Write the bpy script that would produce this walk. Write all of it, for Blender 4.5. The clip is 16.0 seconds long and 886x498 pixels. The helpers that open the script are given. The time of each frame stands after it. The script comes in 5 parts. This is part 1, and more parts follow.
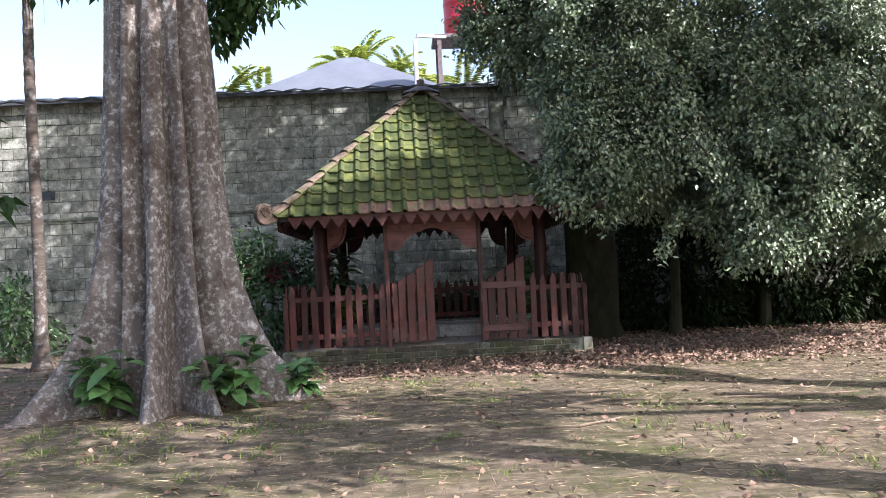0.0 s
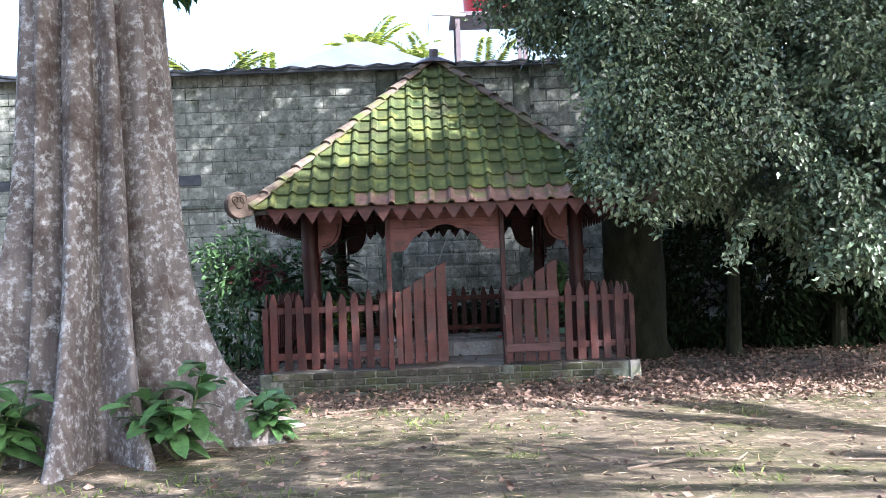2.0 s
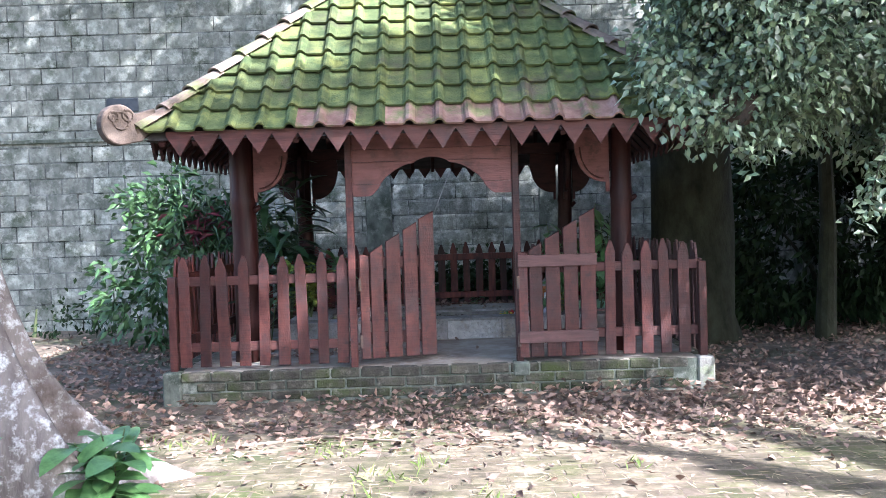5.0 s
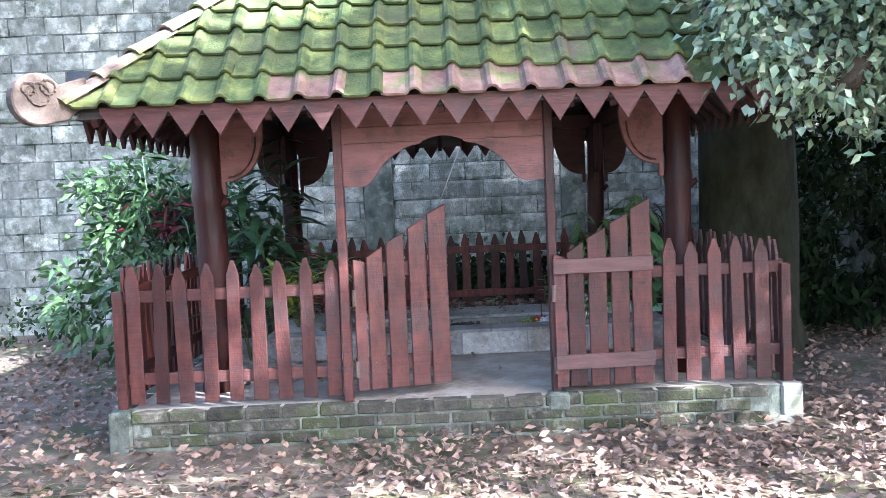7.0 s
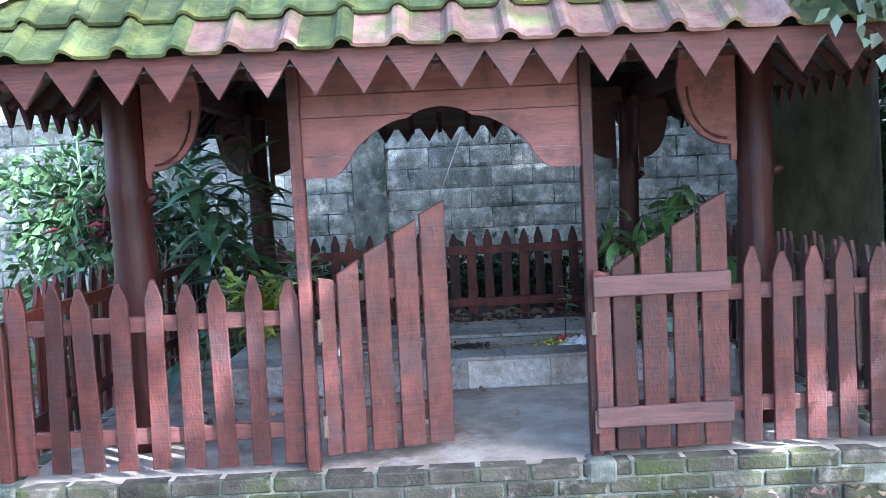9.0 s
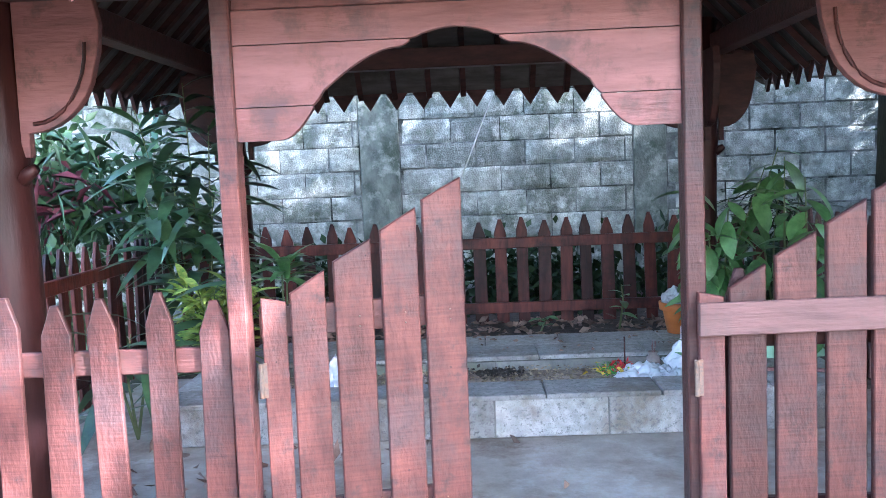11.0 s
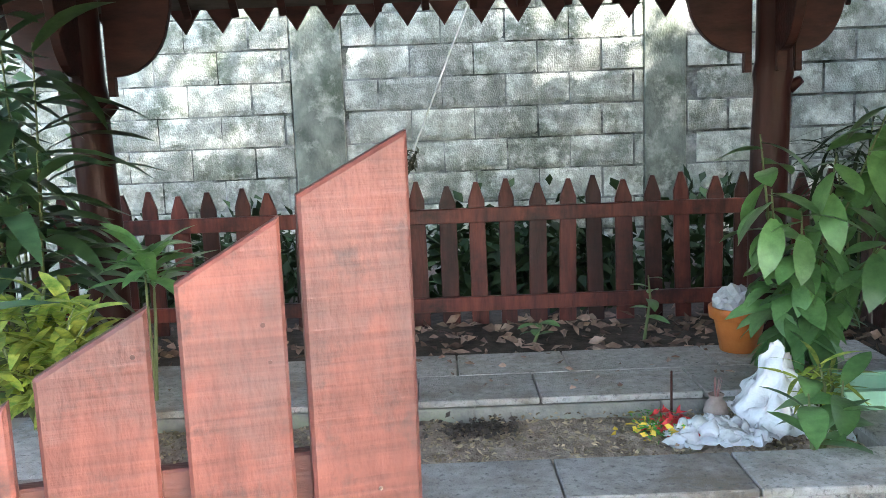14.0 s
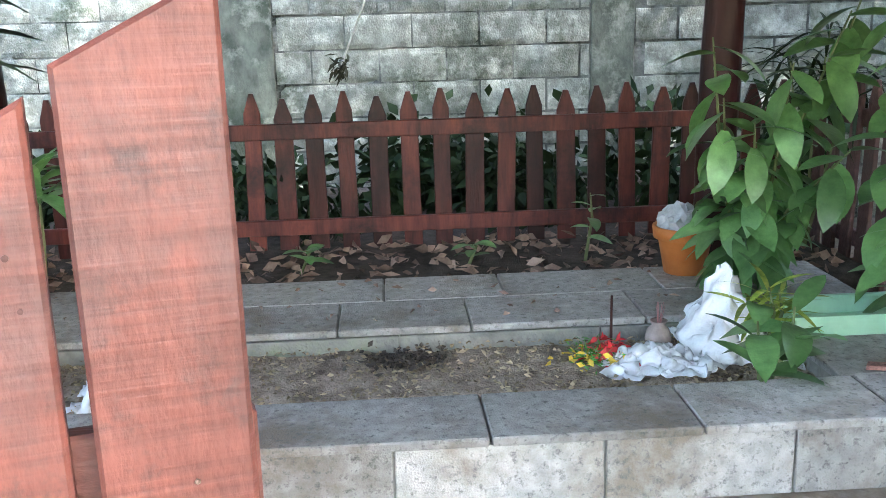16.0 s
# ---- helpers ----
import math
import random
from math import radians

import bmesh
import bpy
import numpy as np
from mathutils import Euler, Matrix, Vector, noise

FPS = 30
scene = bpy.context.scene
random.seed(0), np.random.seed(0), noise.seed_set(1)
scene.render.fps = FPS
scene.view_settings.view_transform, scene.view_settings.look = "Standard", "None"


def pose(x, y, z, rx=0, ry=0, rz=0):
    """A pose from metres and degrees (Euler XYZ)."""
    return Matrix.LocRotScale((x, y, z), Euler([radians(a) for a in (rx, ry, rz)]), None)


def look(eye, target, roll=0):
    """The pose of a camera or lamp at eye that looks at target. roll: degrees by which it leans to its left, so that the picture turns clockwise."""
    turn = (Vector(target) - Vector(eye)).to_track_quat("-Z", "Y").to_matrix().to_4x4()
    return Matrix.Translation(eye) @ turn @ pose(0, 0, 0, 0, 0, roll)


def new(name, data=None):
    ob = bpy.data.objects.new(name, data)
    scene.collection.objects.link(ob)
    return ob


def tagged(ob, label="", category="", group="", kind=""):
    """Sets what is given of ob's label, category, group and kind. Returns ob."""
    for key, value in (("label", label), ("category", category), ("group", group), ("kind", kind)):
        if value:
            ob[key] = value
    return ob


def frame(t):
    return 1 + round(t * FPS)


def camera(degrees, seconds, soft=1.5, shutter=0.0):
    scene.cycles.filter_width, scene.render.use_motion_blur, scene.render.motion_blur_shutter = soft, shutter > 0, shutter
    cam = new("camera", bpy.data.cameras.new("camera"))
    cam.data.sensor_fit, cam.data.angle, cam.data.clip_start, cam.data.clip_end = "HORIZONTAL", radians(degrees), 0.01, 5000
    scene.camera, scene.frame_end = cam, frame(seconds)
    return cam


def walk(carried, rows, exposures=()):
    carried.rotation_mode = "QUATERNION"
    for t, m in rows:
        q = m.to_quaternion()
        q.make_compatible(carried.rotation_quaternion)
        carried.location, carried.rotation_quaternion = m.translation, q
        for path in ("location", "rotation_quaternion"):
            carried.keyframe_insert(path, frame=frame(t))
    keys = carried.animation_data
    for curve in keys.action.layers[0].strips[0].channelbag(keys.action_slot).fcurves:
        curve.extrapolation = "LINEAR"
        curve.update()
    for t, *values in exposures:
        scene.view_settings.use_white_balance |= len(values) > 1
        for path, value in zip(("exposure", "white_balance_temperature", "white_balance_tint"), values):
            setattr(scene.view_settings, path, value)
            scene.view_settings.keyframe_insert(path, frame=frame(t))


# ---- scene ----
cam = camera(51.5, 16.0, soft=0.75)
PATH = [
    (0, (0.195, -2.541, 1.247), (0.286, -0.544, 1.298), -2.8),
    (0.5, (0.246, -2.0, 1.226), (0.279, -0.002, 1.313), -3.4),
    (1, (0.202, -1.446, 1.25), (0.211, 0.551, 1.346), -3.4),
    (1.5, (0.266, -0.878, 1.251), (0.293, 1.119, 1.342), -3.5),
    (2, (0.332, -0.253, 1.275), (0.384, 1.745, 1.336), -2.2),
    (2.5, (0.358, 0.282, 1.295), (0.432, 2.28, 1.302), -1.6),
    (3, (0.457, 0.821, 1.309), (0.532, 2.819, 1.273), -1.7),
    (3.5, (0.495, 1.445, 1.311), (0.575, 3.443, 1.257), -1.9),
    (4, (0.594, 1.999, 1.33), (0.652, 3.997, 1.266), -2.2),
    (4.5, (0.596, 2.537, 1.327), (0.645, 4.535, 1.269), -1.8),
    (5, (0.654, 2.934, 1.362), (0.665, 4.933, 1.303), -1.8),
    (7.5, (0.58, 4.765, 1.509), (0.591, 6.761, 1.384), -2.7),
    (8, (0.616, 5.129, 1.514), (0.632, 7.125, 1.385), -2.9),
    (8.5, (0.645, 5.534, 1.523), (0.643, 7.529, 1.388), -3.1),
    (9, (0.622, 5.931, 1.531), (0.616, 7.926, 1.386), -2.8),
    (11.5, (0.662, 7.828, 1.481), (0.587, 9.816, 1.275), -2.4),
    (12, (0.646, 8.217, 1.496), (0.603, 10.202, 1.255), -2.9),
    (12.5, (0.684, 8.565, 1.495), (0.639, 10.547, 1.233), -3.0),
    (13, (0.66, 8.862, 1.477), (0.626, 10.843, 1.209), -2.6),
    (13.5, (0.626, 9.073, 1.485), (0.621, 11.052, 1.196), -2.1),
    (14, (0.655, 9.182, 1.473), (0.658, 11.159, 1.169), -2.2),
    (14.5, (0.699, 9.232, 1.468), (0.703, 11.203, 1.127), -2.0),
    (15, (0.74, 9.271, 1.457), (0.745, 11.233, 1.072), -2.0),
    (15.5, (0.782, 9.324, 1.44), (0.785, 11.277, 1.005), -2.2),
    (16, (0.741, 9.465, 1.412), (0.848, 11.403, 0.931), -1.6),
]
EXPOSURES = [(0.0, 1.35, 6000, 22), (2.0, 2.05, 5600, 20), (5.0, 2.62, 5350, 20), (7.5, 3.35, 5200, 20), (9.0, 3.5, 5000, 19), (11.5, 4.4, 5150, 19), (12.5, 4.35, 5850, 15), (15.0, 4.75, 6100, 14), (16.0, 4.72, 6050, 14)]
walk(cam, [(t, look(eye, target, roll)) for t, eye, target, roll in PATH], EXPOSURES)

# ---- world and light ----
SUN_FROM = Vector((0.72, -0.56, 0.74)).normalized()
world = bpy.data.worlds.new("sky")
scene.world = world
world.use_nodes = True
wn = world.node_tree.nodes
sky = wn.new("ShaderNodeTexSky")
sky.sky_type, sky.sun_disc = "NISHITA", False
sky.sun_elevation = math.asin(SUN_FROM.z)
sky.sun_rotation = math.atan2(SUN_FROM.x, SUN_FROM.y)
sky.dust_density, sky.air_density, sky.ozone_density = 3.0, 1.4, 1.0
world.node_tree.links.new(sky.outputs[0], wn["Background"].inputs[0])
wn["Background"].inputs[1].default_value = 0.135
sun = new("sun", bpy.data.lights.new("sun", "SUN"))
sun.data.energy, sun.data.angle, sun.data.color = 4.6, radians(0.6), (1.0, 0.94, 0.85)
sun.matrix_world = look(SUN_FROM * 30, (0, 0, 0))


# ---- materials ----
def mat(name, dark, light, scale=(6, 6, 6), rough=0.8, bump=0.3, stain=None, stain_scale=1.2, stain_amount=0.5,
        vary=0.0, island=0.0, fine=60.0, spec=0.3, through_light=0.0, metal=0.0, second=None, second_scale=4.0, second_amount=0.3, saw=0.0):
    """Two-scale noise colour between dark and light, stains at a larger scale, grain bump."""
    m = bpy.data.materials.new(name)
    m.use_nodes = True
    nt = m.node_tree
    n, ln = nt.nodes, nt.links.new
    p = n["Principled BSDF"]
    geo = n.new("ShaderNodeNewGeometry")
    mp = n.new("ShaderNodeMapping")
    mp.inputs["Scale"].default_value = scale
    ln(geo.outputs["Position"], mp.inputs["Vector"])
    nz = n.new("ShaderNodeTexNoise")
    nz.inputs["Scale"].default_value, nz.inputs["Detail"].default_value, nz.inputs["Roughness"].default_value = 1.0, 6.0, 0.65
    ln(mp.outputs[0], nz.inputs["Vector"])
    rp = n.new("ShaderNodeValToRGB")
    rp.color_ramp.elements[0].position, rp.color_ramp.elements[1].position = 0.32, 0.68
    rp.color_ramp.elements[0].color, rp.color_ramp.elements[1].color = (*dark, 1), (*light, 1)
    ln(nz.outputs["Fac"], rp.inputs["Fac"])
    col = rp.outputs["Color"]
    for stain, stain_scale, stain_amount in ((stain, stain_scale, stain_amount), (second, second_scale, second_amount)):
        if not stain:
            continue
        ns = n.new("ShaderNodeTexNoise")
        ns.inputs["Scale"].default_value, ns.inputs["Detail"].default_value = stain_scale, 8.0
        ns.inputs["Roughness"].default_value = 0.7
        ln(geo.outputs["Position"], ns.inputs["Vector"])
        r2 = n.new("ShaderNodeMapRange")
        r2.inputs["From Min"].default_value = 0.62 - 0.3 * stain_amount
        r2.inputs["From Max"].default_value = 0.78 - 0.3 * stain_amount
        ln(ns.outputs["Fac"], r2.inputs["Value"])
        mx = n.new("ShaderNodeMix")
        mx.data_type = "RGBA"
        mx.inputs["B"].default_value = (*stain, 1)
        ln(r2.outputs[0], mx.inputs["Factor"])
        ln(col, mx.inputs["A"])
        col = mx.outputs["Result"]
    if vary or island:
        hs = n.new("ShaderNodeHueSaturation")
        mr = n.new("ShaderNodeMapRange")
        a = vary or island
        mr.inputs["To Min"].default_value, mr.inputs["To Max"].default_value = 1 - a, 1 + a
        if vary:
            oi = n.new("ShaderNodeObjectInfo")
            ln(oi.outputs["Random"], mr.inputs["Value"])
        else:
            ln(geo.outputs["Random Per Island"], mr.inputs["Value"])
        ln(mr.outputs[0], hs.inputs["Value"])
        ln(col, hs.inputs["Color"])
        col = hs.outputs["Color"]
    if saw:
        sm = n.new("ShaderNodeMapping")
        sm.inputs["Scale"].default_value, sm.inputs["Rotation"].default_value = (5, 5, 130), (0.0, 0.06, 0.0)
        ln(geo.outputs["Position"], sm.inputs["Vector"])
        sw = n.new("ShaderNodeTexNoise")
        sw.inputs["Scale"].default_value, sw.inputs["Detail"].default_value = 1.0, 3.0
        ln(sm.outputs[0], sw.inputs["Vector"])
        sr = n.new("ShaderNodeMapRange")
        sr.inputs["To Min"].default_value, sr.inputs["To Max"].default_value = 0.86, 1.12
        sr.inputs["From Min"].default_value, sr.inputs["From Max"].default_value = 0.34, 0.6
        ln(sw.outputs["Fac"], sr.inputs["Value"])
        sv = n.new("ShaderNodeHueSaturation")
        ln(sr.outputs[0], sv.inputs["Value"])
        ln(col, sv.inputs["Color"])
        col = sv.outputs["Color"]
    ln(col, p.inputs["Base Color"])
    p.inputs["Roughness"].default_value, p.inputs["Metallic"].default_value = rough, metal
    p.inputs["Specular IOR Level"].default_value = spec
    if bump:
        nf = n.new("ShaderNodeTexNoise")
        nf.inputs["Scale"].default_value, nf.inputs["Detail"].default_value = fine / max(scale), 5.0
        ln(mp.outputs[0], nf.inputs["Vector"])
        bp = n.new("ShaderNodeBump")
        bp.inputs["Strength"].default_value, bp.inputs["Distance"].default_value = bump, 0.01
        ln(nf.outputs["Fac"], bp.inputs["Height"])
        if saw:
            b2 = n.new("ShaderNodeBump")
            b2.inputs["Strength"].default_value, b2.inputs["Distance"].default_value = saw, 0.004
            ln(sw.outputs["Fac"], b2.inputs["Height"])
            ln(b2.outputs[0], bp.inputs["Normal"])
        ln(bp.outputs[0], p.inputs["Normal"])
    if through_light:
        tr = n.new("ShaderNodeBsdfTranslucent")
        ln(col, tr.inputs["Color"])
        ms = n.new("ShaderNodeMixShader")
        ms.inputs[0].default_value = through_light
        ln(p.outputs[0], ms.inputs[1])
        ln(tr.outputs[0], ms.inputs[2])
        ln(ms.outputs[0], n["Material Output"].inputs["Surface"])
    return m


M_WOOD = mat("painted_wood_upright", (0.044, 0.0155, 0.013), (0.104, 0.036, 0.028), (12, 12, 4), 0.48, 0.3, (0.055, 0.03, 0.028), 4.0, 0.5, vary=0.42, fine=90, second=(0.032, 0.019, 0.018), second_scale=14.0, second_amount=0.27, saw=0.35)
M_WOODH = mat("painted_wood_level", (0.065, 0.024, 0.02), (0.125, 0.049, 0.041), (3, 26, 26), 0.55, 0.35, (0.075, 0.04, 0.033), 3.0, 0.4, vary=0.2, fine=90, second=(0.055, 0.032, 0.03), second_scale=7.0, second_amount=0.34)
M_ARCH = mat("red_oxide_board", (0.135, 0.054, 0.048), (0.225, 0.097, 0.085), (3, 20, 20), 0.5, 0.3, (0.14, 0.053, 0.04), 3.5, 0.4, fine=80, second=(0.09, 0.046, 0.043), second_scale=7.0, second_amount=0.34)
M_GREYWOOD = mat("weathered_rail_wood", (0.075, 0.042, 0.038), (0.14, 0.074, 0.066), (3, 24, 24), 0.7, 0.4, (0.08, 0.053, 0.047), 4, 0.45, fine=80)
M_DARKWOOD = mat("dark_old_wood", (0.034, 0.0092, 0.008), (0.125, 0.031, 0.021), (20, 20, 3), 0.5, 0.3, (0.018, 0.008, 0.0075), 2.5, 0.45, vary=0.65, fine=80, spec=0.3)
# timber darkened for the shade under the roof; also colours the gate's knots
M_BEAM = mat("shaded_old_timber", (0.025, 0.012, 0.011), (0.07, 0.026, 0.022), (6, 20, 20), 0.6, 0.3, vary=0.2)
M_LOG = mat("lacquered_log", (0.018, 0.006, 0.0055), (0.05, 0.0145, 0.0115), (9, 9, 1.6), 0.42, 0.4, (0.03, 0.012, 0.012), 2, 0.4, fine=30, spec=0.22)
M_UNDER = mat("roof_underside", (0.06, 0.055, 0.052), (0.13, 0.12, 0.112), (3, 20, 3), 0.85, 0.2, (0.05, 0.042, 0.038), 2.0, 0.4)
M_TILE = mat("mossy_roof_tile", (0.04, 0.065, 0.022), (0.125, 0.15, 0.055), (7, 7, 7), 0.9, 0.6, (0.085, 0.07, 0.05), 1.6, 0.32, vary=0.3, fine=70, second=(0.17, 0.185, 0.05), second_scale=3.5, second_amount=0.35)
M_TILES = mat("mossy_roof_tile_far", (0.04, 0.065, 0.022), (0.125, 0.15, 0.055), (7, 7, 7), 0.9, 0.6, (0.085, 0.07, 0.05), 1.6, 0.32, island=0.3, fine=70, second=(0.17, 0.185, 0.05), second_scale=3.5, second_amount=0.35)
M_TILE_RED = mat("bare_clay_tile", (0.15, 0.08, 0.065), (0.31, 0.2, 0.16), (9, 9, 9), 0.85, 0.4, (0.12, 0.14, 0.05), 5, 0.5, vary=0.25)
M_HIP = mat("weathered_hip_tile", (0.1, 0.08, 0.06), (0.22, 0.165, 0.13), (8, 8, 8), 0.9, 0.5, (0.1, 0.13, 0.04), 2.5, 0.4, vary=0.25)
M_METAL = mat("dull_metal_cap", (0.12, 0.1, 0.11), (0.2, 0.17, 0.17), (6, 6, 6), 0.6, 0.2)
M_HORN = mat("carved_horn_wood", (0.055, 0.042, 0.032), (0.14, 0.105, 0.08), (12, 12, 12), 0.8, 0.5)
M_BLOCK = mat("concrete_block", (0.138, 0.147, 0.12), (0.3, 0.312, 0.262), (11, 11, 8), 0.92, 1.0, (0.085, 0.1, 0.066), 3.4, 0.36, vary=0.2, fine=110, second=(0.5, 0.51, 0.435), second_scale=5.0, second_amount=0.42)
M_BLOCKS = mat("concrete_block_far", (0.138, 0.147, 0.12), (0.3, 0.312, 0.262), (11, 11, 8), 0.92, 1.0, (0.085, 0.1, 0.066), 3.4, 0.36, island=0.2, fine=110, second=(0.5, 0.51, 0.435), second_scale=5.0, second_amount=0.42)
M_MORTAR = mat("wall_mortar", (0.095, 0.1, 0.09), (0.235, 0.243, 0.218), (7, 7, 7), 0.95, 0.6, second=(0.36, 0.37, 0.33), second_scale=4.0, second_amount=0.32, stain=(0.03, 0.035, 0.026), stain_scale=3.4, stain_amount=0.56)
M_PILASTER = mat("mossy_concrete", (0.055, 0.066, 0.05), (0.19, 0.205, 0.165), (7, 7, 4), 0.95, 0.6, (0.055, 0.07, 0.045), 2.2, 0.5, fine=90, second=(0.3, 0.31, 0.26), second_scale=6.0, second_amount=0.3)
M_SHEET = mat("dark_roof_sheet", (0.03, 0.035, 0.04), (0.08, 0.09, 0.1), (4, 4, 4), 0.6, 0.1)
M_BRICK = mat("mossy_plinth_brick", (0.04, 0.037, 0.028), (0.105, 0.096, 0.072), (14, 14, 14), 0.95, 0.8, (0.05, 0.063, 0.02), 3.0, 0.5, vary=0.35, second=(0.21, 0.2, 0.16), second_scale=9.0, second_amount=0.25)
M_CEMENT = mat("pale_cement", (0.16, 0.155, 0.135), (0.31, 0.3, 0.265), (12, 12, 12), 0.95, 0.5, (0.17, 0.2, 0.1), 3, 0.4)
M_FLOOR = mat("cement_floor", (0.27, 0.228, 0.178), (0.44, 0.39, 0.32), (5, 5, 5), 0.75, 0.3, (0.16, 0.115, 0.08), 1.6, 0.48, second=(0.44, 0.41, 0.36), second_scale=5.0, second_amount=0.3)
M_SLAB = mat("grey_stone_slab", (0.28, 0.27, 0.245), (0.52, 0.505, 0.465), (30, 30, 30), 0.7, 0.4, (0.22, 0.188, 0.145), 2.5, 0.44, vary=0.26, fine=200, second=(0.14, 0.137, 0.125), second_scale=60.0, second_amount=0.38)
M_SOIL = mat("dry_soil", (0.2, 0.155, 0.115), (0.48, 0.39, 0.305), (22, 22, 22), 1.0, 0.9, (0.06, 0.042, 0.032), 5, 0.27, fine=120)
M_DARKSOIL = mat("dark_soil", (0.035, 0.029, 0.023), (0.1, 0.082, 0.064), (16, 16, 16), 1.0, 0.9, fine=120)
M_GROUND = mat("packed_earth", (0.07, 0.055, 0.038), (0.19, 0.148, 0.105), (6, 6, 6), 1.0, 0.9, (0.055, 0.065, 0.024), 0.8, 0.45, fine=80, second=(0.28, 0.23, 0.17), second_scale=2.6, second_amount=0.26)
M_PAVER = mat("mossy_paver", (0.064, 0.053, 0.032), (0.175, 0.14, 0.092), (9, 9, 9), 0.95, 0.7, (0.058, 0.066, 0.02), 0.9, 0.5, vary=0.25, fine=90, second=(0.29, 0.23, 0.16), second_scale=3.2, second_amount=0.3)
M_PAVERS = mat("mossy_paver_field", (0.064, 0.053, 0.032), (0.175, 0.14, 0.092), (9, 9, 9), 0.95, 0.7, (0.058, 0.066, 0.02), 0.9, 0.5, island=0.25, fine=90, second=(0.29, 0.23, 0.16), second_scale=3.2, second_amount=0.3)
M_BARK = mat("grey_bark", (0.1, 0.085, 0.074), (0.225, 0.196, 0.172), (9, 9, 2.2), 0.95, 1.0, (0.5, 0.5, 0.475), 17.0, 0.40, fine=50, second=(0.075, 0.056, 0.044), second_scale=2.6, second_amount=0.36)
M_PALM = mat("palm_bark", (0.06, 0.05, 0.041), (0.13, 0.108, 0.088), (3, 3, 16), 0.95, 0.7, (0.32, 0.32, 0.3), 6, 0.3)
M_MOSSBARK = mat("mossy_bark", (0.02, 0.021, 0.013), (0.055, 0.058, 0.034), (8, 8, 4), 1.0, 0.8)
M_TWIG = mat("dry_twig", (0.13, 0.1, 0.07), (0.28, 0.22, 0.16), (20, 20, 20), 0.9, 0.3)
M_LEAF_DARK = mat("dark_tree_leaf", (0.08, 0.132, 0.068), (0.23, 0.3, 0.18), (4, 4, 4), 0.36, 0, island=0.6, spec=0.75, through_light=0.15)
M_LEAF_CROWN = mat("crown_leaf", (0.03, 0.07, 0.02), (0.07, 0.14, 0.04), (3, 3, 3), 0.5, 0, island=0.4, through_light=0.3)
M_LEAF_BUSH = mat("bush_leaf", (0.035, 0.075, 0.025), (0.09, 0.17, 0.06), (5, 5, 5), 0.4, 0, island=0.5, spec=0.5, through_light=0.2)
# near-black leaf green: the gloom under the trees is put into the colour
M_LEAF_SHADE = mat("shade_dark_leaf", (0.012, 0.026, 0.009), (0.03, 0.052, 0.018), (5, 5, 5), 0.7, 0, island=0.4, spec=0.15)
M_LEAF_BIG = mat("broad_green_leaf", (0.065, 0.15, 0.045), (0.16, 0.31, 0.105), (14, 14, 14), 0.36, 0.15, vary=0.35, spec=0.5, through_light=0.25)
# croton variegation; on the distant palms this colour stands in for haze
M_LEAF_LIME = mat("variegated_and_haze_leaf", (0.1, 0.22, 0.035), (0.5, 0.52, 0.1), (25, 25, 25), 0.45, 0, vary=0.35, through_light=0.2)
M_LEAF_DRAC = mat("strap_leaf", (0.03, 0.07, 0.025), (0.08, 0.15, 0.06), (12, 12, 12), 0.4, 0, vary=0.35, spec=0.5, through_light=0.15)
M_LEAF_RED = mat("reddish_leaf", (0.1, 0.018, 0.03), (0.24, 0.05, 0.07), (12, 12, 12), 0.4, 0, island=0.4, spec=0.5, through_light=0.2)
M_STEM = mat("green_stem", (0.08, 0.11, 0.04), (0.16, 0.18, 0.08), (15, 15, 15), 0.7, 0.2)
M_LITTER = mat("dry_leaf", (0.1, 0.06, 0.042), (0.33, 0.23, 0.17), (9, 9, 9), 0.75, 0, island=0.5)
M_GRASS = mat("grass_blade", (0.09, 0.14, 0.03), (0.2, 0.25, 0.07), (9, 9, 9), 0.7, 0, island=0.4, through_light=0.2)
M_STRAW = mat("dry_straw", (0.2, 0.15, 0.088), (0.44, 0.35, 0.22), (9, 9, 9), 0.8, 0, island=0.45)
M_HINGE = mat("rusty_steel", (0.07, 0.052, 0.042), (0.15, 0.115, 0.09), (40, 40, 40), 0.5, 0.1, (0.16, 0.075, 0.04), 20, 0.4)
M_POT = mat("terracotta_plastic", (0.42, 0.13, 0.03), (0.55, 0.19, 0.05), (10, 10, 10), 0.5, 0.05)
M_CLOTH = mat("white_cloth", (0.7, 0.7, 0.71), (0.82, 0.82, 0.83), (10, 10, 10), 0.95, 0.2)
M_PLASTIC = mat("grey_plastic_film", (0.3, 0.3, 0.3), (0.55, 0.55, 0.55), (20, 20, 20), 0.3, 0.1)
M_TRAY = mat("mint_plastic", (0.32, 0.55, 0.36), (0.42, 0.66, 0.46), (8, 8, 8), 0.4, 0)
M_CLAY = mat("clay_vase", (0.25, 0.19, 0.16), (0.38, 0.3, 0.26), (20, 20, 20), 0.8, 0.2)
M_RED = mat("red_petal", (0.5, 0.02, 0.03), (0.7, 0.06, 0.06), (30, 30, 30), 0.6, 0, island=0.3)
M_YELLOW = mat("yellow_petal", (0.6, 0.4, 0.03), (0.75, 0.55, 0.08), (30, 30, 30), 0.6, 0, island=0.3)
M_SHRED = mat("shredded_green_leaf", (0.05, 0.2, 0.03), (0.12, 0.33, 0.06), (30, 30, 30), 0.6, 0, island=0.3)
M_TANK = mat("red_tank_plastic", (0.5, 0.03, 0.05), (0.62, 0.06, 0.08), (2, 2, 2), 0.4, 0)
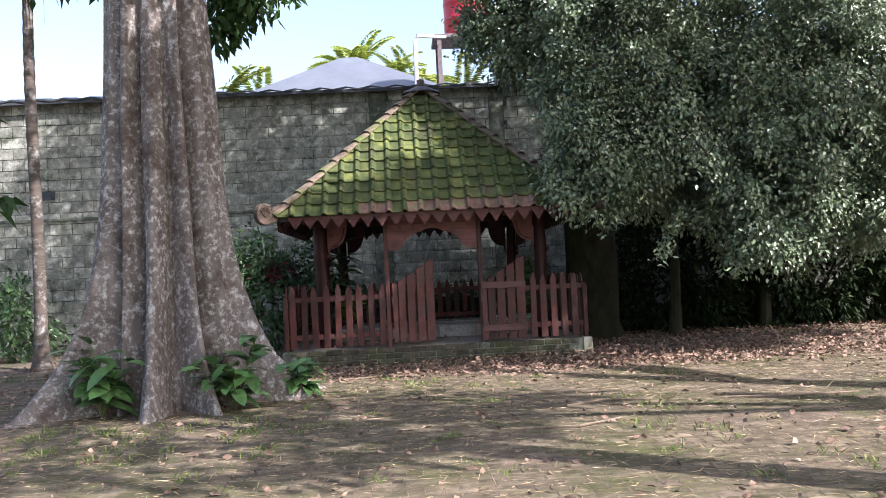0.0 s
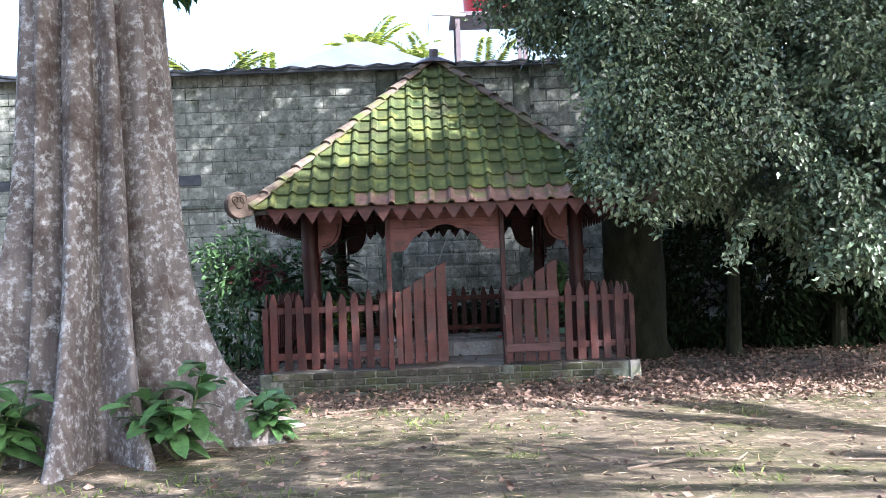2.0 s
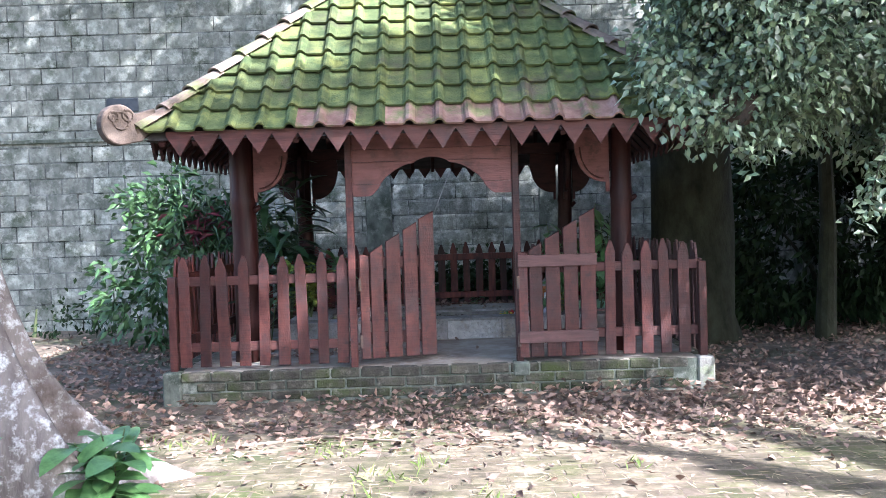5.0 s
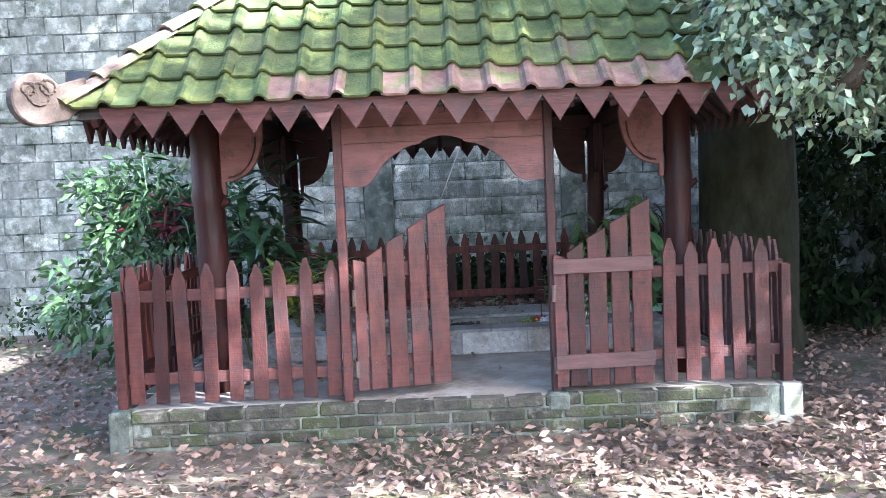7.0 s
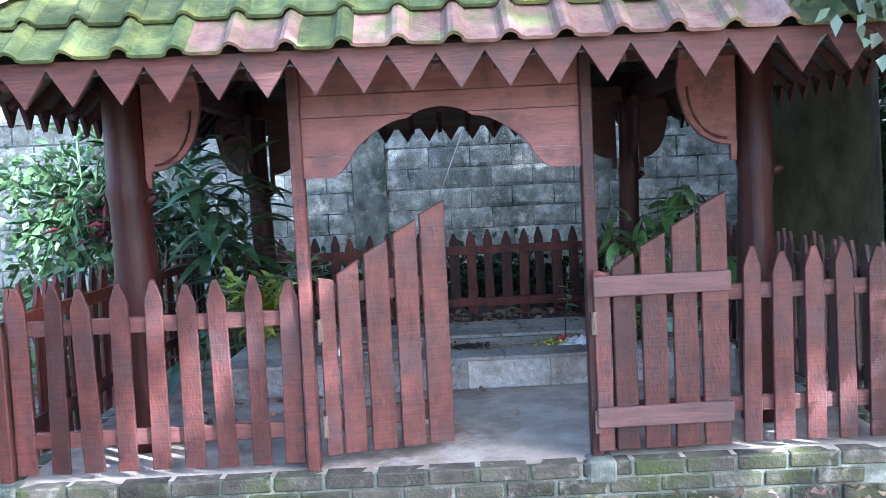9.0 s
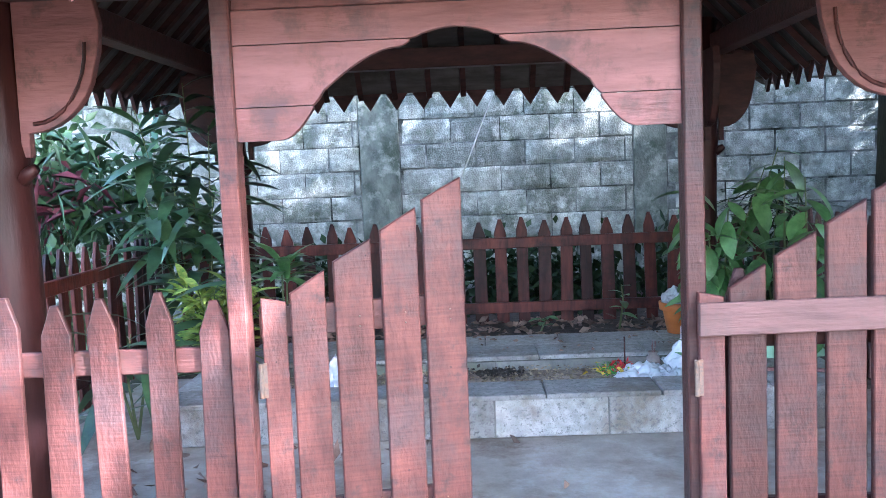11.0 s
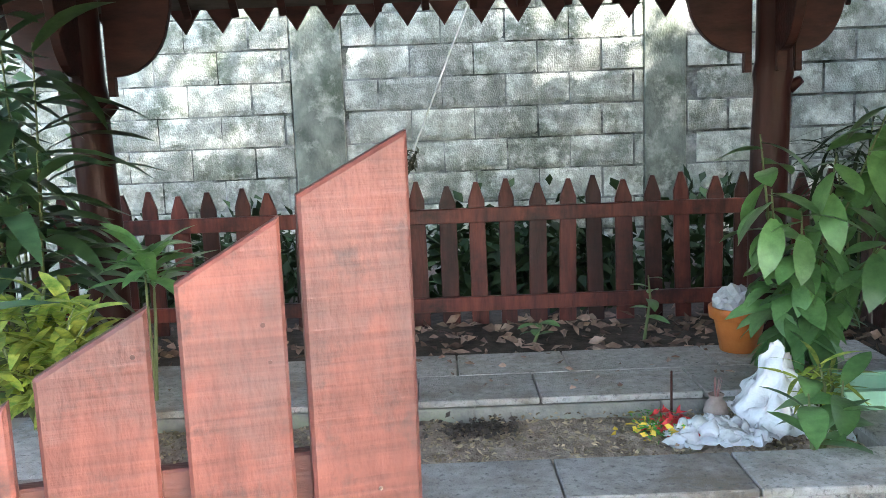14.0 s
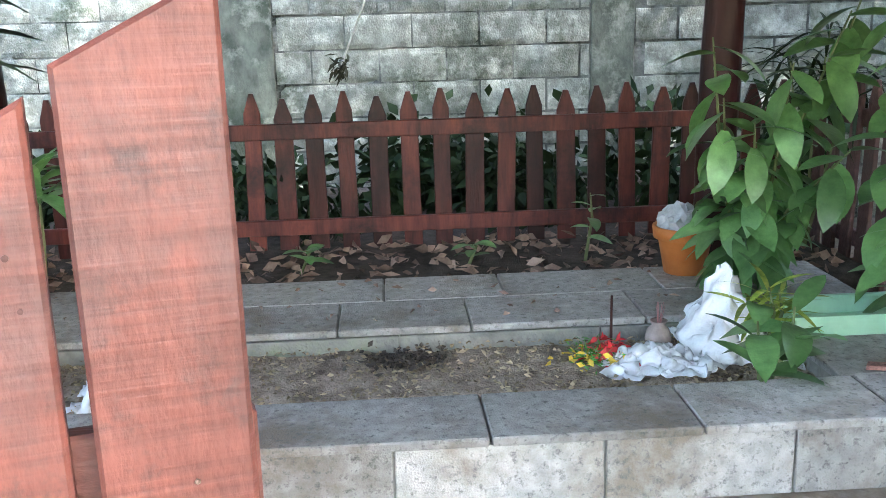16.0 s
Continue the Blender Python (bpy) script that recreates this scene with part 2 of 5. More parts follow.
M_GREYROOF = mat("pale_metal_roof", (0.11, 0.125, 0.15), (0.16, 0.178, 0.205), (1, 1, 1), 0.5, 0.1)
M_WHITE = mat("white_painted_steel", (0.6, 0.6, 0.6), (0.75, 0.75, 0.75), (3, 3, 3), 0.5, 0)
M_FRUITFAN = mat("patterned_card", (0.1, 0.05, 0.05), (0.5, 0.25, 0.2), (60, 60, 60), 0.6, 0)

# ---- building helpers ----
ORIGIN = {}


def thing(name, at, label, category, group="", kind=""):
    e = new(name)
    e.location = at
    e.empty_display_size = 0.1
    ORIGIN[e] = Vector(at)
    return tagged(e, label, category, group, kind)


def mesh_of(bm, material, name="mesh", smooth=False):
    me = bpy.data.meshes.new(name)
    bm.to_mesh(me)
    bm.free()
    me.materials.append(material)
    if smooth:
        me.polygons.foreach_set("use_smooth", [True] * len(me.polygons))
    return me


def part(name, bm, material, parent, label="", smooth=False, kind=""):
    """One mesh object, built in world metres, under a thing or a part."""
    org = ORIGIN[parent]
    bmesh.ops.translate(bm, verts=bm.verts, vec=-org)
    ob = new(name, mesh_of(bm, material, name, smooth))
    ob.parent = parent
    ORIGIN[ob] = org
    return tagged(ob, label, kind=kind)


def solo(name, bm, material, label, category, kind="", smooth=False, group=""):
    ob = new(name, mesh_of(bm, material, name, smooth))
    ORIGIN[ob] = Vector((0, 0, 0))
    return tagged(ob, label, category, group, kind)


def piece(name, me, parent, m):
    """One of many alike pieces, on a shared mesh, at the world pose m."""
    ob = new(name, me)
    ob.parent = parent
    ob.matrix_basis = Matrix.Translation(-ORIGIN[parent]) @ m
    return ob


def box(x0, x1, y0, y1, z0, z1, bevel=0.0, bm=None):
    bm = bm or bmesh.new()
    r = bmesh.ops.create_cube(bm, size=1.0)
    vs = r["verts"]
    bmesh.ops.scale(bm, verts=vs, vec=(x1 - x0, y1 - y0, z1 - z0))
    bmesh.ops.translate(bm, verts=vs, vec=((x0 + x1) / 2, (y0 + y1) / 2, (z0 + z1) / 2))
    if bevel:
        es = {e for v in vs for e in v.link_edges}
        bmesh.ops.bevel(bm, geom=list(es), offset=bevel, segments=1, affect="EDGES")
    return bm


def prism(outline, y0, y1, bevel=0.0, axis="y", bm=None):
    """A flat board: an outline of (u, z) pulled from y0 to y1 along y (or along x)."""
    bm = bm or bmesh.new()
    put = (lambda u, z, d: (u, d, z)) if axis == "y" else (lambda u, z, d: (d, u, z))
    a = [bm.verts.new(put(u, z, y0)) for u, z in outline]
    b = [bm.verts.new(put(u, z, y1)) for u, z in outline]
    k = len(a)
    faces = [bm.faces.new(a), bm.faces.new(b[::-1])]
    for i in range(k):
        faces.append(bm.faces.new((a[i], b[i], b[(i + 1) % k], a[(i + 1) % k])))
    bmesh.ops.recalc_face_normals(bm, faces=faces)
    if bevel:
        es = [e for e in faces[0].edges] + [e for e in faces[1].edges]
        bmesh.ops.bevel(bm, geom=es, offset=bevel, segments=1, affect="EDGES")
    return bm


def tube(points, radii, sides=10, bm=None, caps=True, wobble=0.0):
    bm = bm or bmesh.new()
    pts = [Vector(p) for p in points]
    rings = []
    for i, p in enumerate(pts):
        d = (pts[min(i + 1, len(pts) - 1)] - pts[max(i - 1, 0)]).normalized()
        side = d.orthogonal().normalized() if abs(d.z) < 0.95 else Vector((1, 0, 0))
        side = (side - d * side.dot(d)).normalized()
        up = d.cross(side)
        ring = []
        for k in range(sides):
            a = 2 * math.pi * k / sides
            r = radii[i] * (1 + wobble * noise.noise(p * 2.5 + Vector((math.cos(a), math.sin(a), 0))))
            ring.append(bm.verts.new(p + (side * math.cos(a) + up * math.sin(a)) * r))
        rings.append(ring)
    for a, b in zip(rings, rings[1:]):
        for k in range(sides):
            bm.faces.new((a[k], a[(k + 1) % sides], b[(k + 1) % sides], b[k]))
    if caps:
        bm.faces.new(rings[0][::-1])
        bm.faces.new(rings[-1])
    return bm


def lathe(profile, centre, sides=20, bm=None):
    bm = bm or bmesh.new()
    c = Vector(centre)
    rings = [[bm.verts.new(c + Vector((r * math.cos(2 * math.pi * k / sides), r * math.sin(2 * math.pi * k / sides), z)))
              for k in range(sides)] for r, z in profile]
    for a, b in zip(rings, rings[1:]):
        for k in range(sides):
            bm.faces.new((a[k], a[(k + 1) % sides], b[(k + 1) % sides], b[k]))
    return bm


rng = np.random.default_rng(7)


def leaf_mesh(name, pos, direction, length, width, material, droop=0.15, face=None):
    """Many folded leaves in one mesh: base points, directions, lengths and widths."""
    n = len(pos)
    d = direction / np.linalg.norm(direction, axis=1, keepdims=True)
    ref = rng.normal(size=(n, 3)) if face is None else face + rng.normal(0, 0.35, size=(n, 3))
    side = np.cross(d, ref)
    side /= np.linalg.norm(side, axis=1, keepdims=True) + 1e-9
    up = np.cross(side, d)
    L, W = np.asarray(length).reshape(-1, 1), np.asarray(width).reshape(-1, 1)
    mid = pos + d * L * 0.45
    v = np.empty((n, 4, 3))
    v[:, 0] = pos
    v[:, 1] = mid + side * W * 0.5 + up * W * 0.22
    v[:, 2] = pos + d * L - np.array([0, 0, 1.0]) * L * droop
    v[:, 3] = mid - side * W * 0.5 + up * W * 0.22
    idx = np.arange(n)[:, None] * 4
    tri = np.concatenate([idx + [0, 1, 2], idx + [0, 2, 3]], axis=1).reshape(-1, 3)
    me = bpy.data.meshes.new(name)
    me.vertices.add(n * 4)
    me.vertices.foreach_set("co", v.ravel())
    me.loops.add(len(tri) * 3)
    me.loops.foreach_set("vertex_index", tri.ravel())
    me.polygons.add(len(tri))
    me.polygons.foreach_set("loop_start", np.arange(len(tri)) * 3)
    me.polygons.foreach_set("loop_total", np.full(len(tri), 3))
    me.update(calc_edges=True)
    me.materials.append(material)
    return me


def ellipsoid_leaves(blobs, per_area, inner=0.45, facing=False):
    """Leaf places in clumps near the skin of several ellipsoids, thinner within."""
    P, D, F = [], [], []
    for (c, r) in blobs:
        c, r = np.array(c), np.array(r)
        area = 4 * math.pi * (np.prod(r) ** (2 / 3))
        clumps = int(area * 5.5)
        u = rng.normal(size=(clumps, 3))
        u /= np.linalg.norm(u, axis=1, keepdims=True)
        rad = 1 - np.abs(rng.normal(0, 0.13, size=(clumps, 1))) + rng.normal(0, 0.05, size=(clumps, 1))
        inside = rng.random((clumps, 1)) < 0.25
        rad = np.where(inside, rng.uniform(inner, 0.9, size=(clumps, 1)), rad)
        cc = c + u * r * rad
        k = max(4, int(per_area * area / clumps))
        off = rng.normal(0, 0.115, size=(clumps, k, 3))
        pos = (cc[:, None, :] + off).reshape(-1, 3)
        dirs = (u[:, None, :] * (0.12 if facing else 0.6) + off * 3 + rng.normal(0, 0.5, size=off.shape) + np.array([0, 0, -0.25])).reshape(-1, 3)
        P.append(pos)
        D.append(dirs)
        F.append(np.repeat(u * 0.7 + np.array([0.45, -0.5, 0.55]), k, axis=0))
    if facing:
        return np.concatenate(P), np.concatenate(D), np.concatenate(F)
    return np.concatenate(P), np.concatenate(D)


def mesh_part(name, me, parent, label="", kind=""):
    """A mesh in world metres as a part."""
    ob = new(name, me)
    ob.parent = parent
    ob.location = -ORIGIN[parent]
    ORIGIN[ob] = ORIGIN[parent]
    return tagged(ob, label, kind=kind)


def blade(length, width, bend=0.4, rows=6, tip=0.0, cup=0.15):
    """One curved leaf along +x from the origin, bending down."""
    bm = bmesh.new()
    rings = []
    for i in range(rows + 1):
        s = i / rows
        w = width * 0.5 * (math.sin(math.pi * min(1, s * 0.92 + 0.05)) ** 0.8 if s < 1 else tip)
        x, z = length * s * (1 - 0.15 * bend * s), -bend * length * s * s * 0.6
        rings.append([bm.verts.new((x, -w, z + cup * w)), bm.verts.new((x, 0, z)), bm.verts.new((x, w, z + cup * w))])
    for a, b in zip(rings, rings[1:]):
        for k in range(2):
            bm.faces.new((a[k], b[k], b[k + 1], a[k + 1]))
    return bm

# ---- ground ----


def rise(y):
    """The yard climbs a little towards the foot of the pavilion."""
    return 0.055 * np.clip((y - 9.3) / 0.6, 0, 1)


bm = bmesh.new()
xs = [-400, -60, -20] + [x * 0.5 for x in range(-20, 25)] + [25, 60, 400]
ys = [-400, -60, -20] + [y * 0.5 for y in range(-12, 34)] + [30, 60, 400]
grid = [[bm.verts.new((x, y, (0.03 * noise.noise(Vector((x * 0.5, y * 0.5, 3))) - 0.02 + float(rise(y))) if abs(x) < 12 and -8 < y < 17 else -0.02)) for y in ys] for x in xs]
for i in range(len(xs) - 1):
    for j in range(len(ys) - 1):
        bm.faces.new((grid[i][j], grid[i + 1][j], grid[i + 1][j + 1], grid[i][j + 1]))
ground = solo("ground", bm, M_GROUND, "packed brown earth with patches of moss", "ground", "structure", True)


# ---- block wall ----
WALL_Y, BW, BH, WALL_TOP = 15.4, 0.425, 0.2125, 4.88
PILASTERS = [(-0.3, 0.04), (2.05, 2.33), (5.5, 5.8), (-9.0, -8.7), (9.5, 9.8)]
wall = solo("wall_north", box(-14, 14, WALL_Y + 0.010, WALL_Y + 0.16, -0.1, WALL_TOP), M_MORTAR, "unplastered grey concrete block wall, stained with moss", "wall", "structure")
for a, b in PILASTERS:
    part("pilaster", box(a, b, WALL_Y - 0.004, WALL_Y + 0.03, -0.1, WALL_TOP - 0.05, 0.006), M_PILASTER, wall, "mossy cast concrete pilaster")
part("ledge", box(-14, -1.0, WALL_Y - 0.03, WALL_Y + 0.03, 2.58, 2.64, 0.01), M_PILASTER, wall, "projecting mortar ledge")
part("vent", box(-3.75, -3.32, WALL_Y - 0.015, WALL_Y + 0.03, 2.98, 3.16, 0.01), M_SHEET, wall, "dark square vent hole with a cement rim")
part("vent", box(-6.75, -6.4, WALL_Y - 0.015, WALL_Y + 0.03, 3.0, 3.16, 0.01), M_SHEET, wall, "dark square vent hole with a cement rim")
coping = bmesh.new()
n_c = 230
prev = None
for i in range(n_c + 1):
    x = -14 + 28 * i / n_c
    z = WALL_TOP + 0.05 + 0.022 * math.sin(i * math.pi / 2.0)
    row = [coping.verts.new((x, WALL_Y - 0.22, z - 0.02)), coping.verts.new((x, WALL_Y + 0.5, z + 0.12)),
           coping.verts.new((x, WALL_Y + 0.5, z + 0.09)), coping.verts.new((x, WALL_Y - 0.22, z - 0.05))]
    if prev:
        for k in range(4):
            coping.faces.new((prev[k], row[k], row[(k + 1) % 4], prev[(k + 1) % 4]))
    prev = row
solo("trim", coping, M_SHEET, "dark corrugated metal sheet along the wall top", "wall coping", "structure")

solo("trim_edge", box(-14, 14, WALL_Y - 0.2, WALL_Y - 0.18, WALL_TOP - 0.06, WALL_TOP + 0.0, 0.004), M_SHEET, "dark edge strip under the roof sheet", "wall coping", "structure")

# walls that close the place far behind and beside the camera
solo("wall_west", box(-14.2, -14, -12, 15.5, -0.1, 3.0), M_MORTAR, "grey boundary wall", "wall", "structure")
solo("wall_east", box(14, 14.2, -12, 15.5, -0.1, 3.0), M_MORTAR, "grey boundary wall", "wall", "structure")

# ---- platform ----
PX0, PX1, PY0, PY1, PZ = -1.45, 2.72, 9.9, 14.0, 0.27
platform = solo("platform", box(PX0 + 0.03, PX1 - 0.03, PY0 + 0.03, PY1, -0.1, PZ - 0.004), M_FLOOR, "raised cement floor on a mossy brick plinth", "platform", "structure")
part("plinth_core", box(PX0 + 0.008, PX1 - 0.008, PY0 + 0.006, PY1 - 0.01, -0.1, PZ - 0.006), M_PILASTER, platform)
for x0, x1 in ((PX0 - 0.02, PX0 + 0.12), (PX1 - 0.11, PX1 + 0.02), (1.2, 1.33)):
    part("cement_corner", box(x0, x1, PY0 - 0.012, PY0 + 0.12, 0.0 if x0 != 1.2 else 0.17, PZ + 0.006, 0.012), M_CEMENT if x0 > 2 else M_PILASTER, platform, "rough cement corner")

# ---- tomb ----
tomb = thing("grave", (0.7, 12.1, PZ), "low grave bordered with grey stone slabs, filled with dry soil", "grave")
TX0, TX1, TY0, TY1, TZ = -0.8, 2.35, 11.445, 12.86, 0.46
IX0, IX1, IY0, IY1 = -0.42, 1.92, 11.70, 12.26
core = box(TX0 + 0.012, TX1 - 0.012, TY0 + 0.012, IY0 - 0.01, PZ - 0.05, TZ - 0.022)
box(TX0 + 0.012, TX1 - 0.012, IY1 + 0.01, TY1, PZ - 0.05, TZ - 0.022, bm=core)
box(TX0 + 0.012, IX0 - 0.01, IY0, IY1, PZ - 0.05, TZ - 0.022, bm=core)
box(IX1 + 0.01, TX1 - 0.012, IY0, IY1, PZ - 0.05, TZ - 0.022, bm=core)
part("kerb_core", core, M_CEMENT, tomb)
bm = bmesh.new()
nx, ny = 90, 24
gv = [[bm.verts.new((IX0 - 0.02 + (IX1 - IX0 + 0.04) * i / nx, IY0 - 0.02 + (IY1 - IY0 + 0.04) * j / ny,
       0.385 + 0.02 * noise.noise(Vector((i * 0.12, j * 0.12, 0))) + 0.012 * noise.noise(Vector((i * 0.7, j * 0.7, 5)))
       + 0.018 * math.exp(-((j / ny - 0.5) / 0.3) ** 2))) for j in range(ny + 1)] for i in range(nx + 1)]
for i in range(nx):
    for j in range(ny):
        bm.faces.new((gv[i][j], gv[i + 1][j], gv[i + 1][j + 1], gv[i][j + 1]))
part("soil_bed", bm, M_SOIL, tomb, "dry crumbly brown soil with chips", True)
pp = np.c_[rng.uniform(IX0, IX1, 3000), rng.uniform(IY0, IY1, 3000), rng.uniform(0.395, 0.412, 3000)]
mesh_part("chipping", leaf_mesh("chipping", pp, rng.normal(size=(3000, 3)) * [1, 1, 0.25], rng.uniform(0.008, 0.028, 3000), rng.uniform(0.006, 0.015, 3000), M_STRAW), tomb, kind="stuff")
xs_j = [TX0, -0.16, 0.2, 0.72, 1.225, 1.69, 2.0, TX1]
for a, b in zip(xs_j, xs_j[1:]):
    part("face_slab", box(a + 0.003, b - 0.003, TY0, TY0 + 0.02, PZ, TZ - 0.02, 0.003), M_SLAB, tomb)
top_j = [TX0 - 0.01, -0.3, 0.35, 0.95, 1.46, 1.95, TX1]
for a, b in zip(top_j, top_j[1:]):
    part("top_slab", box(a + 0.003, b - 0.003, TY0 - 0.012, IY0, TZ - 0.02, TZ + 0.004, 0.004), M_SLAB, tomb)
back_j = [TX0, -0.2, 0.55, 0.98, 1.55, TX1]
for a, b in zip(back_j, back_j[1:]):
    part("top_slab", box(a + 0.003, b - 0.003, IY1, IY1 + 0.3, TZ - 0.02, TZ + 0.004, 0.004), M_SLAB, tomb)
    part("top_slab", box(a + 0.153, b + 0.147 if b < TX1 else b, IY1 + 0.304, TY1, TZ - 0.02, TZ + 0.004, 0.004), M_SLAB, tomb)
for x0, x1 in ((TX0, IX0), (IX1, TX1)):
    part("end_slab", box(x0, x1, IY0 + 0.003, IY1 - 0.003, TZ - 0.02, TZ + 0.004, 0.004), M_SLAB, tomb)
for a, b in ((IX0, 0.2), (0.2, 0.75), (0.75, 1.4), (1.4, IX1)):
    part("inner_slab", box(a, b - 0.004, IY1 - 0.008, IY1 + 0.012, 0.33, TZ - 0.022, 0.002), M_CEMENT, tomb, "pale cement inner kerb")
solo("soil_strip", box(PX0 + 0.05, PX1 - 0.05, TY1 + 0.004, PY1 + 1.3, -0.05, 0.40, 0.02), M_DARKSOIL, "dark soil strip behind the grave", "soil", "structure")

# ---- pavilion ----
hut = thing("pavilion", (0.62, 11.75, PZ), "small open timber pavilion with a mossy hipped tile roof", "pavilion")
COLS = [(-0.93, 10.5, 0.105), (2.17, 10.5, 0.09), (-0.80, 13.1, 0.085), (2.07, 13.1, 0.08)]
for cx, cy, cr in COLS:
    zs = [PZ - 0.01, 0.5, 0.9, 1.3, 1.5, 1.56, 1.62, 2.0, 2.3]
    pts = [(cx + 0.012 * math.sin(z * 3 + cx), cy, z) for z in zs]
    col = tube(pts, [cr * (1.05 - 0.06 * z) * (1.12 if abs(z - 1.56) < 0.02 else 1) for z in zs], 18, wobble=0.06)
    tube([(cx + cr * 0.8, cy - 0.02, 1.5), (cx + cr + 0.035, cy - 0.03, 1.535)], [0.03, 0.018], 8, bm=col)
    part("column", col, M_LOG, hut, "dark red varnished round log", True)
EZ = 2.06
for x0, x1, y0, y1 in ((-1.0, 2.25, 10.44, 10.55), (-1.0, 2.25, 13.05, 13.16), (-0.95, -0.85, 10.5, 13.1), (2.1, 2.2, 10.5, 13.1)):
    part("tie_beam", box(x0, x1, y0, y1, 2.08, 2.2, 0.006), M_BEAM, hut, "timber beam, roof shade put into its colour")


def bracket(cx, sgn, y0, y1, z_top=2.1, z_low=1.55, w=0.36, axis="y"):
    """A curved bracket board beside a column: full at the column, curling up outwards."""
    pts = [(0.09, z_top), (w, z_top), (w + 0.02, z_top - 0.1)]
    for k in range(9):
        a = k / 8 * math.pi * 0.5
        pts.append((0.12 + (w - 0.12) * math.cos(a) * (1.0 if k else 1.04), z_low + 0.05 + (z_top - z_low - 0.24) * (1 - math.sin(a))))
    pts += [(0.12, z_low - 0.03), (0.09, z_low - 0.03)]
    return prism([(cx + sgn * u, z) for u, z in pts], y0, y1, 0.003, axis)


for cx, cy, cr in COLS:
    s = 1 if cx < 0.6 else -1
    # rear brackets take the timber colour that holds the roof's shade
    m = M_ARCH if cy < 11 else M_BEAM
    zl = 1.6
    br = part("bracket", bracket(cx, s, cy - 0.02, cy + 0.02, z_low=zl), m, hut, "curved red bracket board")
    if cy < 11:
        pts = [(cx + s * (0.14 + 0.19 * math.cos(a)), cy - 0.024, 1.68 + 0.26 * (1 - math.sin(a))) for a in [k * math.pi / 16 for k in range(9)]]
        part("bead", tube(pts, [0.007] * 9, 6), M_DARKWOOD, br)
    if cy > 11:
        part("bracket", bracket(cx, -s, cy - 0.02, cy + 0.02, z_low=zl, w=0.3), M_BEAM, hut, "curved bracket board, roof shade put into its colour")
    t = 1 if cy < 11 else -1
    part("bracket", bracket(cy, t, cx - 0.02, cx + 0.02, z_low=zl, w=0.32, axis="x"), M_BEAM, hut, "curved bracket board, roof shade put into its colour")

# gate posts and the arched board between them
GL, GR, GY = -0.012, 1.262, 10.0
for gx in (GL, GR):
    part("gate_post", box(gx - 0.027, gx + 0.027, GY - 0.04, GY + 0.04, PZ - 0.004, 2.1, 0.005), M_WOOD, hut, "square red-brown gate post")


def arch_low(u):
    """The lower edge of the arched board, u from 0 at a post to 1 in the middle."""
    if u < 0.19:
        return 1.575
    if u < 0.4:
        return 1.575 + 0.132 * (1 - math.cos((u - 0.19) / 0.21 * math.pi / 2))
    if u < 0.76:
        return 1.707 + 0.11 * math.sin((u - 0.4) / 0.36 * math.pi / 2)
    if u < 0.84:
        return 1.817 + 0.03 * (u - 0.76) / 0.08
    return 1.847 + 0.018 * math.sin((u - 0.84) / 0.16 * math.pi / 2)


ax0, ax1 = GL + 0.027, GR - 0.027
amid = (ax0 + ax1) / 2
levels = [(1.57, 1.665), (1.668, 1.835), (1.838, 1.93)]
for z0, z1 in levels:
    for sgn in (-1, 1):
        edge = ax0 if sgn < 0 else ax1
        outline = [(edge, z1)]
        us = [i / 40 for i in range(41)]
        xs_in = [(edge + (amid - edge) * u, max(z0, arch_low(u))) for u in us if arch_low(u) < z1 - 0.001]
        outline += [(xs_in[-1][0], z1)] + xs_in[::-1] if xs_in[-1][0] != edge else []
        part("arch_board", prism(outline, GY - 0.016 + 0.002 * sgn, GY + 0.014, 0.0), M_ARCH, hut, "red oxide board cut to an arch")
part("lintel", box(ax0, ax1, GY - 0.014, GY + 0.014, 1.933, 2.1, 0.003), M_ARCH, hut)

# roof: deck, rafters, fascias, tiles
RC, RHX, RHY, RZ0, RZ1 = Vector((0.62, 11.75, 0)), 2.06, 2.25, 2.06, 4.13
CAPX = 0.16
SIDES = [  # outward direction along the ground, half depth, half eave
    (Vector((0, -1, 0)), RHY, RHX), (Vector((-1, 0, 0)), RHX, RHY), (Vector((0, 1, 0)), RHY, RHX), (Vector((1, 0, 0)), RHX, RHY)]
deck = bmesh.new()
for z_off in (-0.03, -0.055):
    base = [deck.verts.new((RC.x + sx * (RHX - 0.03), RC.y + sy * (RHY - 0.03), RZ0 + z_off)) for sx, sy in ((-1, -1), (1, -1), (1, 1), (-1, 1))]
    top = deck.verts.new((RC.x, RC.y, RZ1 + z_off))
    for k in range(4):
        deck.faces.new((base[k], base[(k + 1) % 4], top))
roof = part("roof", deck, M_UNDER, hut, "hipped roof of mossy clay tiles")
for out, depth, half in SIDES:
    along = Vector((-out.y, out.x, 0))
    for k in range(-8, 9):
        u = k * 0.24
        if abs(u) > half - 0.05:
            continue
        f = 1 - abs(u) / half
        a = RC + out * (depth - 0.04) + along * u + Vector((0, 0, RZ0 - 0.085))
        b = RC + out * (depth - 0.04) * (1 - f) + along * u + Vector((0, 0, RZ0 - 0.085 + (RZ1 - RZ0) * f))
        # rafters carry the under-roof shade in their colour
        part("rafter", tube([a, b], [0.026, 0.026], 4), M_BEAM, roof)

